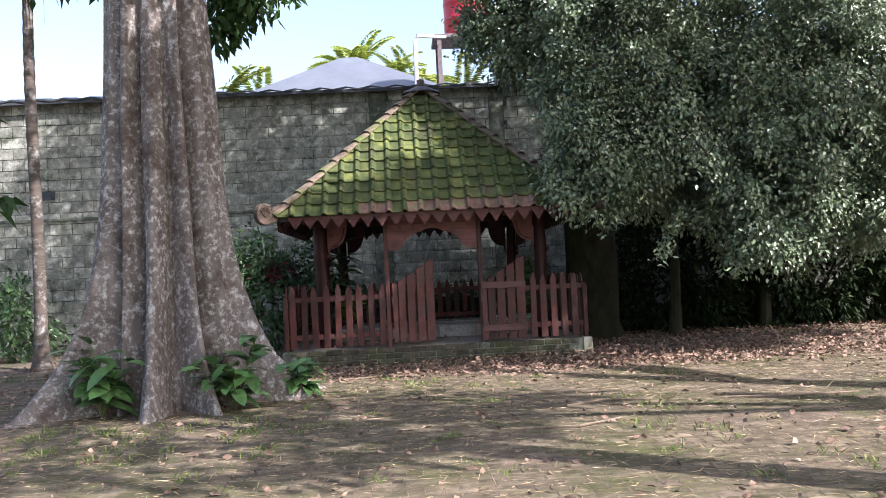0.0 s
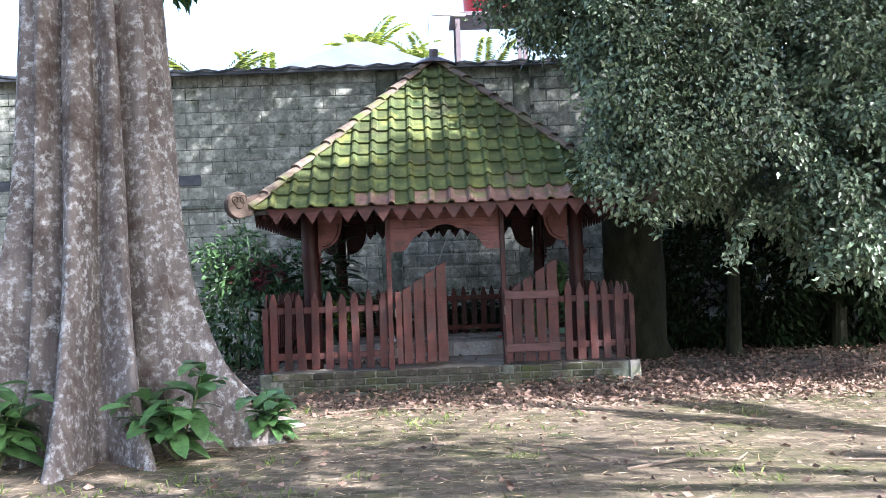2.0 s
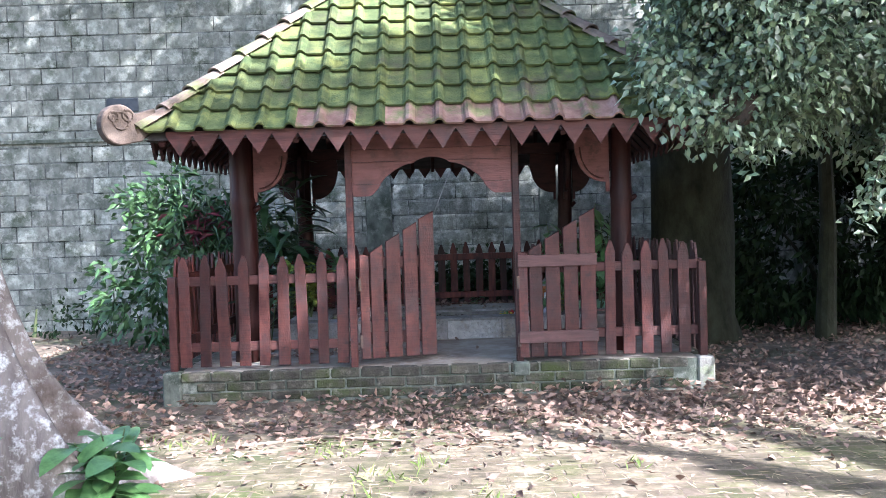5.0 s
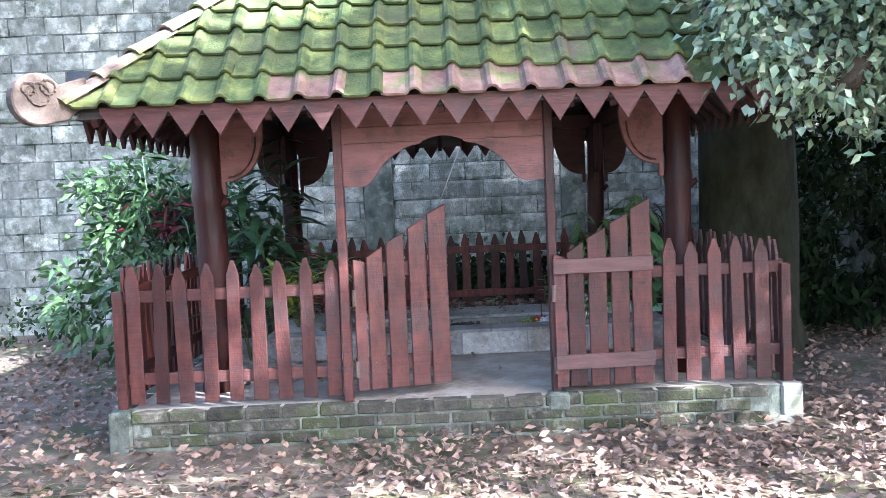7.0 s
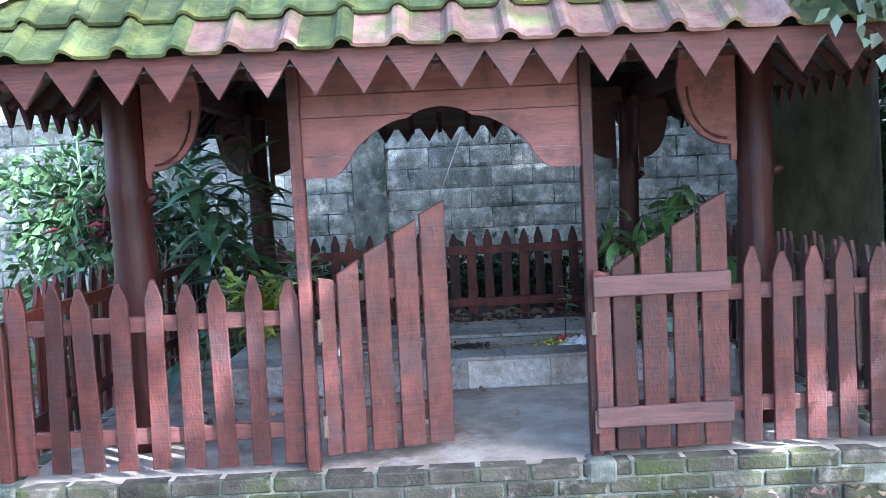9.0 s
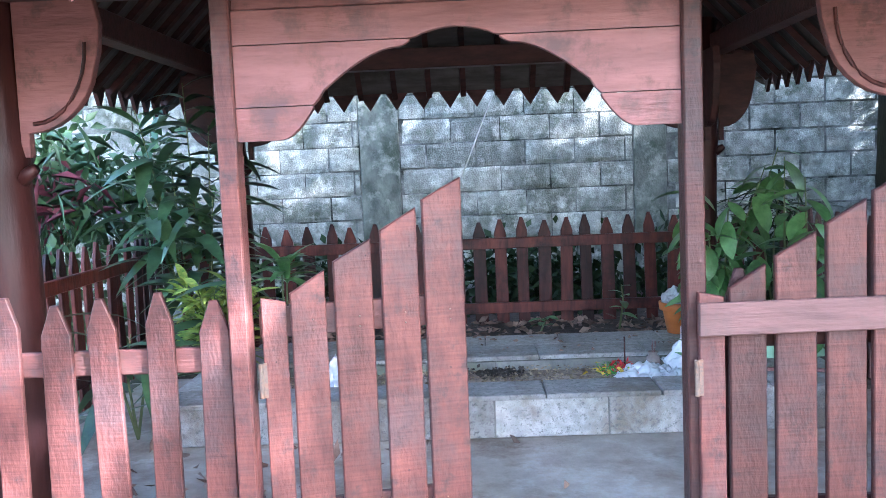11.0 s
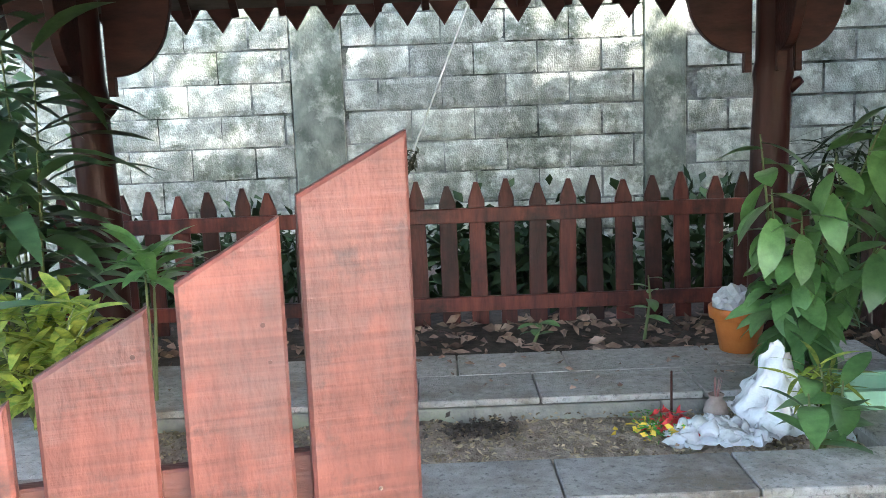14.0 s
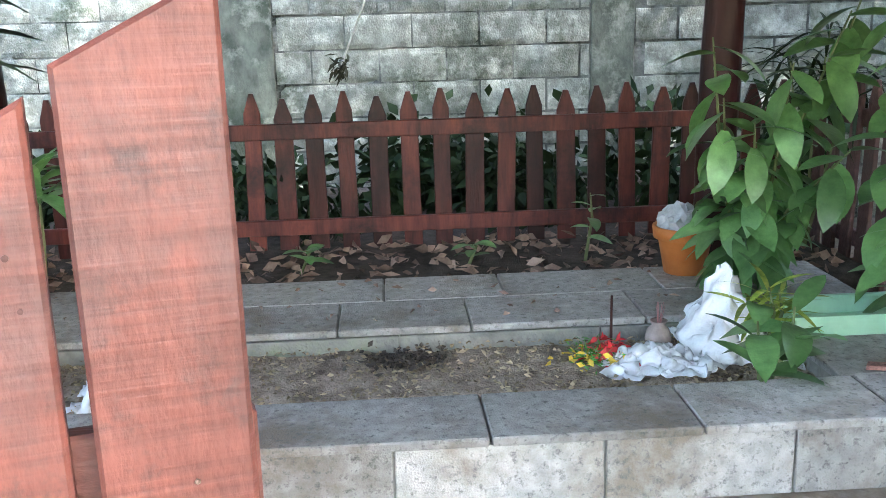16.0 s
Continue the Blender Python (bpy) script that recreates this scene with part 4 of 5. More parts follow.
mesh_part("upper_crown", leaf_mesh("upper_crown", P, D, rng.uniform(0.12, 0.2, len(P)), rng.uniform(0.06, 0.1, len(P)), M_LEAF_CROWN), rt, "unseen upper crown, added to shade roof and wall")
for c, tip, n in (((3.2, 9.7, 2.3), (2.45, 9.35, 1.82), 160), ((3.5, 9.5, 2.2), (2.75, 9.2, 1.72), 160), ((3.9, 9.4, 2.0), (3.5, 9.0, 1.3), 200), ((4.6, 9.3, 1.6), (4.4, 8.9, 1.05), 180)):
    part("twig", tube([c, ((c[0] + tip[0]) / 2, (c[1] + tip[1]) / 2, (c[2] + tip[2]) / 2 + 0.08), tip], [0.012, 0.008, 0.003], 6), M_MOSSBARK, rt)
    s = rng.random((n, 1)) ** 0.7
    P = np.array(c) * (1 - s) + np.array(tip) * s + rng.normal(0, 0.06, size=(n, 3))
    mesh_part("spray", leaf_mesh("spray", P, rng.normal(size=P.shape) + [0, 0, -0.2], rng.uniform(0.06, 0.1, n), rng.uniform(0.03, 0.045, n), M_LEAF_DARK), rt, kind="stuff")

# ---- unseen shade trees added behind the walk, whose shadows fall across the yard ----
# crowns are placed in the sun's path to shade gate, trunk and yard
for i, (x, y, blobs) in enumerate([(5.0, 0.5, [((3.0, 3.3, 7.0), (2.0, 1.7, 1.0)), ((0.9, 4.9, 7.4), (1.8, 1.4, 0.9)), ((4.6, 2.0, 7.6), (1.6, 1.4, 0.8)), ((3.6, 1.6, 8.2), (2.0, 1.6, 0.9))]),
                                   (7.8, 3.3, [((6.4, 5.0, 7.6), (2.2, 1.6, 1.0)), ((9.3, 4.5, 7.6), (1.4, 0.75, 0.6)), ((7.0, 4.4, 8.6), (1.5, 1.0, 0.6)), ((7.9, 5.4, 7.8), (1.1, 0.85, 0.5)), ((8.75, 4.75, 8.6), (1.1, 0.8, 0.5))]),
                                   (8.8, 1.3, [((4.6, 0.8, 6.2), (2.5, 2.2, 1.3)), ((7.0, 1.2, 6.6), (1.2, 0.7, 0.6))]),
                                   (-1.6, -4.6, [((-1.0, -3.6, 6.6), (3.2, 2.6, 1.3)), ((2.4, -2.2, 7.4), (2.4, 2.2, 1.1)), ((-4.6, -0.8, 7.4), (2.6, 2.6, 1.2))])]):
    st = thing("shade_tree", (x, y, 0), "tall unseen shade tree with a spreading leafy crown", "tree", "shade trees")
    part("trunk", tube([(x, y, -0.05), (x, y, 0.4), (x + 0.05, y, 2.5), (x, y + 0.1, 5.8)], [0.4, 0.3, 0.24, 0.16], 14, wobble=0.1), M_BARK, st, smooth=True)
    for c, r in blobs:
        part("limb", tube([(x, y, 4.2), ((x + c[0]) / 2, (y + c[1]) / 2, 5.4), c], [0.12, 0.09, 0.03], 8), M_BARK, st, smooth=True)
    P, D = ellipsoid_leaves(blobs, (120, 115, 58, 22)[i])
    mesh_part("crown", leaf_mesh("crown", P, D, rng.uniform(0.15, 0.28, len(P)), rng.uniform(0.08, 0.14, len(P)), M_LEAF_CROWN), st)

# ---- undergrowth along the wall, its shade put into near-black leaves ----
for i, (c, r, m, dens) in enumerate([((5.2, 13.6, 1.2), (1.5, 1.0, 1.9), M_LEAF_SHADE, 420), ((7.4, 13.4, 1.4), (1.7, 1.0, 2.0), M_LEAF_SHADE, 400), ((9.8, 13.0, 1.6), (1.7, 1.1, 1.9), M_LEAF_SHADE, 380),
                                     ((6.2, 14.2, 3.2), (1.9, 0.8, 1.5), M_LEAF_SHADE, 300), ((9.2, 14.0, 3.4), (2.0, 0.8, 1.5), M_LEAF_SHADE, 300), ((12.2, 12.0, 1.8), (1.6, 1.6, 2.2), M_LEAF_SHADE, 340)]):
    b = thing("bush", (c[0], c[1], 0), "undergrowth in front of the wall, its shade put into the leaf colour", "bush", "undergrowth")
    for k in range(4):
        q = 2 * math.pi * k / 4 + i
        part("stem", tube([(c[0], c[1], -0.03), (c[0] + 0.2 * math.cos(q), c[1] + 0.2 * math.sin(q), 0.7), (c[0] + 0.6 * math.cos(q), c[1] + 0.5 * math.sin(q), c[2])], [0.05, 0.03, 0.01], 7), M_MOSSBARK, b)
    P, D = ellipsoid_leaves([(c, r)], dens)
    P[:, 2] = np.abs(P[:, 2]) + 0.02
    mesh_part("leaves", leaf_mesh("leaves", P, D, rng.uniform(0.1, 0.18, len(P)), rng.uniform(0.04, 0.08, len(P)), m), b)
for x, y in ((4.6, 12.3), (6.3, 12.8)):
    part_t = thing("sapling", (x, y, 0), "thin dark trunk in the undergrowth", "tree", "saplings")
    part("trunk", tube([(x, y, -0.05), (x + 0.05, y, 1.2), (x, y, 3.0)], [0.11, 0.08, 0.06], 10, wobble=0.1), M_MOSSBARK, part_t)

# ---- shrubs between the wall and the pavilion ----
# the low strips wear the leaf colour darkened for shade
for c, r, m, dens, ll in (((-2.35, 13.2, 0.75), (0.75, 0.6, 0.75), M_LEAF_BUSH, 230, 0.13), ((-2.1, 13.5, 1.5), (0.8, 0.6, 0.55), M_LEAF_BUSH, 260, 0.12),
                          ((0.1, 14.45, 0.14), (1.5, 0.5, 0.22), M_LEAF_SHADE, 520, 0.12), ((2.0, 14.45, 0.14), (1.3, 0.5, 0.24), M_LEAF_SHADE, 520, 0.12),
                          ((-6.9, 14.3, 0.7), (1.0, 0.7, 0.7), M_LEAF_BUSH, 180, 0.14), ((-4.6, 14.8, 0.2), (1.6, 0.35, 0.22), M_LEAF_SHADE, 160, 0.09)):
    b = thing("shrub", (c[0], c[1], 0), "leafy green shrub against the block wall", "bush", "shrubs by the wall")
    part("stem", tube([(c[0], c[1], -0.03), (c[0] + 0.05, c[1], c[2] + 0.2)], [0.03, 0.012], 7), M_STEM, b)
    P, D = ellipsoid_leaves([(c, r)], dens, 0.2)
    P[:, 2] = np.abs(P[:, 2]) + (0.4 if c[0] > -1 else 0.01)
    mesh_part("leaves", leaf_mesh("leaves", P, D, rng.uniform(0.6, 1.3, len(P)) * ll, rng.uniform(0.38, 0.55, len(P)) * ll, m), b)
    if r[0] < 0.9 and c[2] > 1:
        n = 220
        P = np.array([c[0] + 0.1, c[1] - 0.35, c[2] - 0.1]) + rng.normal(size=(n, 3)) * [0.28, 0.18, 0.22]
        mesh_part("strap_leaves", leaf_mesh("strap_leaves", P, rng.normal(size=P.shape) + [0, -0.3, 0.4], rng.uniform(0.2, 0.34, n), np.full(n, 0.022), M_LEAF_DRAC, 0.35), b)
        n = 60
        P = np.array([c[0] + 0.15, c[1] - 0.45, c[2] - 0.15]) + rng.normal(size=(n, 3)) * [0.2, 0.12, 0.14]
        mesh_part("red_leaves", leaf_mesh("red_leaves", P, rng.normal(size=P.shape) + [0, -0.3, 0.3], rng.uniform(0.14, 0.24, n), np.full(n, 0.03), M_LEAF_RED, 0.35), b, "dark red strap leaves")


# ---- potted and planted broad-leaved plants ----
def leafy_plant(name, at, label, stems, leaf_len, leaf_w, material, per_stem, bend=0.5, rise=(-0.1, 0.5), group="", start=0.25):
    """Stems with alternating curved leaves, each leaf an object on one of three meshes."""
    p = thing(name, at, label, "plant", group)
    mes = [mesh_of(blade(leaf_len * s, leaf_w * s, bend * b), material, "leaf", True) for s, b in ((1, 1), (0.8, 0.7), (1.12, 1.3))]
    for tip in stems:
        a, t = Vector(at), Vector(at) + Vector(tip)
        mid = (a + t) / 2 + Vector((random.uniform(-0.03, 0.03), random.uniform(-0.03, 0.03), 0.04))
        part("stem", tube([a, mid, t], [0.008, 0.006, 0.003], 6), M_STEM, p)
        for k in range(per_stem):
            s = start + (1 - start) * (k + random.random() * 0.6) / per_stem
            s = min(s, 1)
            pos = a * (1 - s) ** 2 + mid * 2 * s * (1 - s) + t * s * s
            yaw = k * 137.5 + random.uniform(-25, 25)
            piece("leaf", random.choice(mes), p, pose(pos.x, pos.y, pos.z, random.uniform(-20, 20), -math.degrees(random.uniform(*rise)), yaw))
    return p


for at, s in (((-2.74, 6.45, 0.0), 1.2), ((-1.5, 6.6, 0.0), 1.2), ((-0.92, 7.25, 0.0), 0.66)):
    leafy_plant("ground_plant", at, "bright green broad-leaved plant at the foot of the tree",
                [(random.uniform(-0.24, 0.24) * s, random.uniform(-0.22, 0.1) * s, random.uniform(0.3, 0.68) * s) for _ in range(9)], 0.29 * (s ** 0.4), 0.12 * (s ** 0.4), M_LEAF_BIG, 8, 0.6, (-0.2, 0.7), "plants at the tree foot")
leafy_plant("climbing_plant", (1.97, 12.55, TZ), "tall broad-leaved plant climbing beside the back column",
            [(random.uniform(-0.25, 0.35), random.uniform(-0.45, 0.05), z) for z in (1.05, 0.95, 0.88, 0.8, 0.7, 0.62, 0.55, 0.45, 0.35)], 0.195, 0.082, M_LEAF_BIG, 19, 0.5, (-0.9, 0.3), "", 0.15)
leafy_plant("climbing_plant", (2.25, 12.0, TZ), "leafy green plant at the end of the grave",
            [(random.uniform(-0.15, 0.3), random.uniform(-0.2, 0.2), z) for z in (1.0, 0.9, 0.7, 0.5)], 0.195, 0.082, M_LEAF_BIG, 19, 0.5, (-0.9, 0.3), "", 0.15)
leafy_plant("young_plant", (1.72, 11.74, 0.39), "young plant with long pale-veined leaves on the grave edge",
            [(-0.04, -0.05, 0.24), (0.06, -0.08, 0.2), (-0.02, -0.1, 0.14), (0.08, 0.0, 0.26)], 0.2, 0.074, M_LEAF_BIG, 4, 0.6, (0.0, 0.8), "", 0.5)
leafy_plant("croton", (1.86, 12.05, 0.39), "yellow-green variegated croton on the grave", [(0.0, 0.0, 0.22), (0.05, 0.04, 0.2), (-0.05, 0.02, 0.18)], 0.17, 0.018, M_LEAF_LIME, 14, 0.5, (0, 0.9))
leafy_plant("croton", (-0.62, 11.98, TZ), "bushy yellow-green variegated croton on the grave",
            [(random.uniform(-0.2, 0.2), random.uniform(-0.15, 0.15), random.uniform(0.3, 0.5)) for _ in range(17)], 0.2, 0.04, M_LEAF_LIME, 16, 0.5, (0, 1.0))
leafy_plant("dracaena", (-0.93, 12.62, PZ), "tall dark strap-leaved dracaena beside the back column",
            [(-0.12, 0.0, 1.35), (0.1, 0.05, 1.5), (-0.25, -0.1, 1.15), (0.14, -0.1, 1.1), (-0.05, 0.1, 1.75), (-0.3, 0.0, 1.6), (0.04, -0.15, 0.95)], 0.42, 0.078, M_LEAF_DRAC, 22, 0.8, (0, 0.9), "", 0.4)
leafy_plant("strap_plant", (-0.95, 11.6, PZ), "broad pale strap leaves arching over the floor", [(0.0, 0.0, 0.5), (-0.1, -0.1, 0.45), (0.1, 0.1, 0.6)], 0.5, 0.075, M_LEAF_DRAC, 6, 0.9, (0.2, 0.9))
leafy_plant("rosette_plant", (-0.40, 12.4, TZ), "rosette plant with upright leaves by the back column", [(0.0, 0.0, 0.55), (0.03, 0, 0.5)], 0.24, 0.045, M_LEAF_BIG, 18, 0.6, (0, 1.0), "", 0.8)
leafy_plant("spider_plant", (2.55, 13.3, 0.4), "narrow-leaved shrub by the fence in shade-darkened green", [(0.05, 0, 0.95), (-0.1, 0.05, 0.85), (0.15, -0.05, 0.8)], 0.32, 0.02, M_LEAF_SHADE, 30, 0.9, (-0.2, 1.0), "", 0.7)
for x in (0.35, 1.55, 1.05):
    leafy_plant("seedling", (x, 13.2, 0.4), "small green seedling behind the grave", [(0.02, 0, 0.3 if x > 1.4 else 0.1)], 0.11, 0.05, M_LEAF_BIG, 6, 0.6, (0, 0.6), "seedlings")

# ---- things on the grave ----
pot = thing("plant_pot", (1.84, 12.78, TZ + 0.004), "orange plastic plant pot holding crumpled plastic", "plant pot")
part("body", lathe([(0.0, 0.0), (0.075, 0.0), (0.10, 0.13), (0.102, 0.135), (0.118, 0.135), (0.122, 0.18), (0.108, 0.18), (0.09, 0.15), (0.0, 0.15)], (1.84, 12.78, TZ + 0.004), 24), M_POT, pot, smooth=True)
bag = bmesh.new()
bmesh.ops.create_icosphere(bag, subdivisions=3, radius=0.08)
for v in bag.verts:
    v.co *= 1 + 0.45 * noise.noise(v.co * 28)
bmesh.ops.translate(bag, verts=bag.verts, vec=(1.82, 12.78, TZ + 0.185))
solo("plastic_bag", bag, M_PLASTIC, "crumpled clear plastic bag stuffed in the pot", "plastic bag")


def cloth(at, size, height, seed, label):
    """A draped, wrinkled heap of cloth."""
    bm = bmesh.new()
    n = 34
    g = []
    for i in range(n + 1):
        row = []
        for j in range(n + 1):
            u, v = i / n * 2 - 1, j / n * 2 - 1
            q = Vector((u * 2.2, v * 2.2, seed))
            fall = max(0, 1 - (u * u + v * v) ** 0.5)
            edge = 1 + 0.25 * noise.noise(q * 0.8)
            z = height * fall ** 1.3 + 0.05 * abs(noise.noise(q * 1.6)) + 0.02 * abs(noise.noise(q * 5))
            row.append(bm.verts.new((at[0] + u * size[0] * edge + 0.04 * noise.noise(q * 2), at[1] + v * size[1] * edge + 0.04 * noise.noise(q * 2.3), at[2] + max(0.006, z))))
        g.append(row)
    for i in range(n):
        for j in range(n):
            bm.faces.new((g[i][j], g[i + 1][j], g[i + 1][j + 1], g[i][j + 1]))
    return solo("cloth", bm, M_CLOTH, label, "cloth", smooth=True, group="cloths on the grave")


cloth((1.76, 12.14, 0.40), (0.15, 0.22), 0.27, 1.0, "crumpled white cloth heaped round the plant")
cloth((1.50, 12.0, 0.40), (0.16, 0.11), 0.05, 4.0, "crumpled white cloth trailing over the soil")
cloth((-0.06, 11.95, 0.40), (0.1, 0.12), 0.16, 7.0, "crumpled white cloth at the end of the grave")
vase = thing("vase", (1.56, 12.16, 0.40), "small clay vase with burnt incense sticks", "vase")
part("body", lathe([(0.0, 0), (0.03, 0), (0.042, 0.03), (0.035, 0.06), (0.02, 0.075), (0.028, 0.09), (0.022, 0.088), (0.0, 0.07)], (1.56, 12.16, 0.395), 16), M_CLAY, vase, smooth=True)
for k in range(6):
    part("incense_stick", tube([(1.56, 12.16, 0.44), (1.56 + random.uniform(-0.02, 0.02), 12.16 + random.uniform(-0.02, 0.02), 0.54)], [0.0014, 0.001], 5), M_ARCH, vase)
solo("stake", tube([(1.42, 12.2, 0.36), (1.42, 12.2, 0.56)], [0.005, 0.004], 6), M_DARKWOOD, "thin dark stake in the soil", "stake")
fl = thing("flower_offering", (1.33, 12.05, 0.40), "scattered red and yellow petals with shredded leaves", "flowers")
for nm, m, n, off in (("red_petals", M_RED, 110, (0.06, 0.02)), ("yellow_petals", M_YELLOW, 35, (-0.02, -0.03)), ("shredded_leaf", M_SHRED, 160, (0.0, -0.01))):
    P = np.array([1.33 + off[0], 12.05 + off[1], 0.425]) + rng.normal(size=(n, 3)) * [0.035, 0.04, 0.012]
    mesh_part(nm, leaf_mesh(nm, P, rng.normal(size=P.shape) * [1, 1, 0.5], rng.uniform(0.02, 0.045, n), np.full(n, 0.018 if m is not M_SHRED else 0.006), m, 0), fl, kind="stuff")
n = 260
P = np.array([0.76, 12.12, 0.412]) + rng.normal(size=(n, 3)) * [0.07, 0.045, 0.003]
ash = new("ash_patch", leaf_mesh("ash_patch", P, rng.normal(size=P.shape) * [1, 1, 0.2], rng.uniform(0.012, 0.035, n), rng.uniform(0.01, 0.022, n), M_DARKSOIL, 0))
tagged(ash, "dark burnt patch on the soil", "ash", kind="stuff")
tray = thing("planter_tray", (2.15, 12.1, TZ + 0.004), "mint green plastic planter tray", "tray")
tr = bmesh.new()
for args in ((1.93, 2.4, 12.0, 12.012, 0.464, 0.52), (1.93, 2.4, 12.188, 12.2, 0.464, 0.52), (1.93, 1.942, 12.012, 12.188, 0.464, 0.52), (1.942, 2.4, 12.012, 12.188, 0.464, 0.474)):
    box(*args, bm=tr)
part("body", tr, M_TRAY, tray)
rim = bmesh.new()
box(1.92, 2.41, 11.99, 12.008, 0.52, 0.53, bm=rim)
box(1.92, 2.41, 12.192, 12.21, 0.52, 0.53, bm=rim)
part("rim", rim, M_TRAY, tray)
solo("hand_fan", prism([(2.0, 11.72), (2.35, 11.62), (2.36, 11.66), (2.02, 11.75)], TZ + 0.008, TZ + 0.02, 0.0), M_FRUITFAN, "dark patterned card lying on the slab", "card").matrix_basis = Matrix(((1, 0, 0, 0), (0, 0, 1, 0), (0, 1, 0, 0), (0, 0, 0, 1)))
rope = tube([(0.98, 15.36, 2.35), (0.74, 14.95, 1.78), (0.50, 14.5, 1.2)], [0.006, 0.006, 0.006], 6)
solo("stick", rope, M_CEMENT, "thin pale stick leaning on the wall", "stick")
n = 40
brush = new("brush_head", leaf_mesh("brush_head", np.array([0.50, 14.5, 1.2]) + rng.normal(0, 0.02, size=(n, 3)), rng.normal(size=(n, 3)) + [-0.6, 0, -0.6], rng.uniform(0.04, 0.09, n), np.full(n, 0.02), M_MOSSBARK))
tagged(brush, "dark frayed head at the end of the stick", "brush")

# ---- beyond the wall ----
hb = thing("house", (-1.05, 24.0, 0), "house with a pale grey metal hipped roof behind the wall", "house")
part("wall", box(-4.0, 1.9, 21.0, 27.0, -0.1, 5.6), M_WHITE, hb)
rb = bmesh.new()
e = [rb.verts.new(v) for v in ((-4.6, 20.2, 5.5), (2.5, 20.2, 5.5), (2.5, 27.8, 5.5), (-4.6, 27.8, 5.5))]
r2 = [rb.verts.new((-1.3, 24.0, 7.6)), rb.verts.new((-0.8, 24.0, 7.6))]
rb.faces.new((e[0], e[1], r2[1], r2[0])), rb.faces.new((e[1], e[2], r2[1])), rb.faces.new((e[2], e[3], r2[0], r2[1])), rb.faces.new((e[3], e[0], r2[0])), rb.faces.new(e[::-1])
part("roof", rb, M_GREYROOF, hb, "pale grey metal sheet roof")
tk = thing("water_tank", (2.1, 20.0, 0), "red plastic water tank on a steel stand", "water tank")
part("tank", lathe([(0.0, 7.0), (0.55, 7.0), (0.58, 7.1), (0.58, 7.4), (0.6, 7.43), (0.58, 7.46), (0.58, 7.8), (0.6, 7.83), (0.58, 7.86), (0.58, 8.3), (0.3, 8.55), (0.0, 8.6)], (2.1, 20.0, 0), 28), M_TANK, tk, smooth=True)
part("deck", box(1.2, 2.9, 19.4, 20.6, 6.9, 6.99, 0.01), M_METAL, tk)
for x, y in ((1.35, 19.5), (2.8, 19.5), (1.35, 20.5), (2.8, 20.5)):
    part("leg", box(x - 0.05, x + 0.05, y - 0.05, y + 0.05, -0.1, 6.9), M_METAL, tk)
pp = thing("water_pipe", (0.75, 19.0, 0), "white water pipe bent over beside the tank", "pipe")
part("pipe", tube([(0.75, 19.0, 0), (0.75, 19.0, 6.75), (0.8, 19.0, 6.85), (1.5, 19.3, 6.88)], [0.05, 0.05, 0.05, 0.04], 8), M_WHITE, pp)
for i, (x, y, z) in enumerate(((-0.2, 30.0, 8.2), (0.9, 29.0, 7.6), (2.3, 26.0, 6.6), (-5.2, 25.0, 6.4), (-4.0, 27.0, 6.8), (-1.2, 30, 8.6))):
    pm = thing("palm_tree", (x, y, 0), "pale palm behind the wall, its haze put into the leaf colour", "tree", "palms behind the wall")
    part("trunk", tube([(x, y, -0.1), (x, y, z)], [0.16, 0.1], 8), M_PALM, pm)
    P, D, L = [], [], []
    for k in range(11):
        q = k * 2.4 + i
        d = np.array([math.cos(q), math.sin(q), 0.9 + 0.5 * math.sin(k * 5)])
        for s in np.linspace(0.1, 1, 26):
            b = np.array([x, y, z]) + d * s * 1.5 + np.array([0, 0, -0.9 * s * s])
            sd = np.cross(d, [0, 0, 1])
            for g_ in (-1, 1):
                P.append(b)
                D.append(sd * g_ + d * 0.8 + np.array([0, 0, -0.5]))
                L.append(0.5 * (1.1 - 0.6 * s))
    # fronds borrow the lime leaf so that their colour carries the haze
    mesh_part("crown", leaf_mesh("crown", np.array(P), np.array(D), np.array(L), np.full(len(L), 0.05), M_LEAF_LIME, 0.3), pm)

# ---- litter and small growth on the ground ----
n = 14000
x = np.concatenate([rng.normal(2.4, 2.6, n // 2), rng.uniform(-6, 10, n // 2)])
y = np.concatenate([9.3 + rng.normal(0, 0.55, n // 2), rng.uniform(2, 14.5, n // 2) ** 1.0])
keep = ~((x > PX0 - 0.05) & (x < PX1 + 0.05) & (y > PY0 - 0.05)) & (np.hypot(x - TC.x, y - TC.y) > 0.9) & ((y > 8.2) | (rng.random(n) < 0.5))
x2 = np.concatenate([rng.uniform(2.8, 10, 5000), rng.uniform(-3.6, -1.5, 1800)])
y2 = np.concatenate([rng.uniform(9.0, 14, 5000), rng.uniform(8.3, 13.5, 1800)])
P = np.c_[np.concatenate([x[keep], x2]), np.concatenate([y[keep], y2]), np.zeros(keep.sum() + len(x2))]
P[:, 2] = rng.uniform(0.0, 0.03, len(P))
P[:, 2] += rise(P[:, 1]) + rng.random(len(P)) * 0.08 * np.exp(-((P[:, 1] - 9.85) / 0.3) ** 2) * np.clip((P[:, 0] - 0.1) / 0.8, 0, 1) * (P[:, 0] < 3.2)
dr = rng.normal(size=P.shape) * [1, 1, 0.22]
lit = new("leaf_litter", leaf_mesh("leaf_litter", P, dr, rng.uniform(0.03, 0.09, len(P)), rng.uniform(0.018, 0.05, len(P)), M_LITTER, 0.0))
tagged(lit, "dry brown fallen leaves strewn over the ground", "fallen leaves", kind="stuff")
n = 700
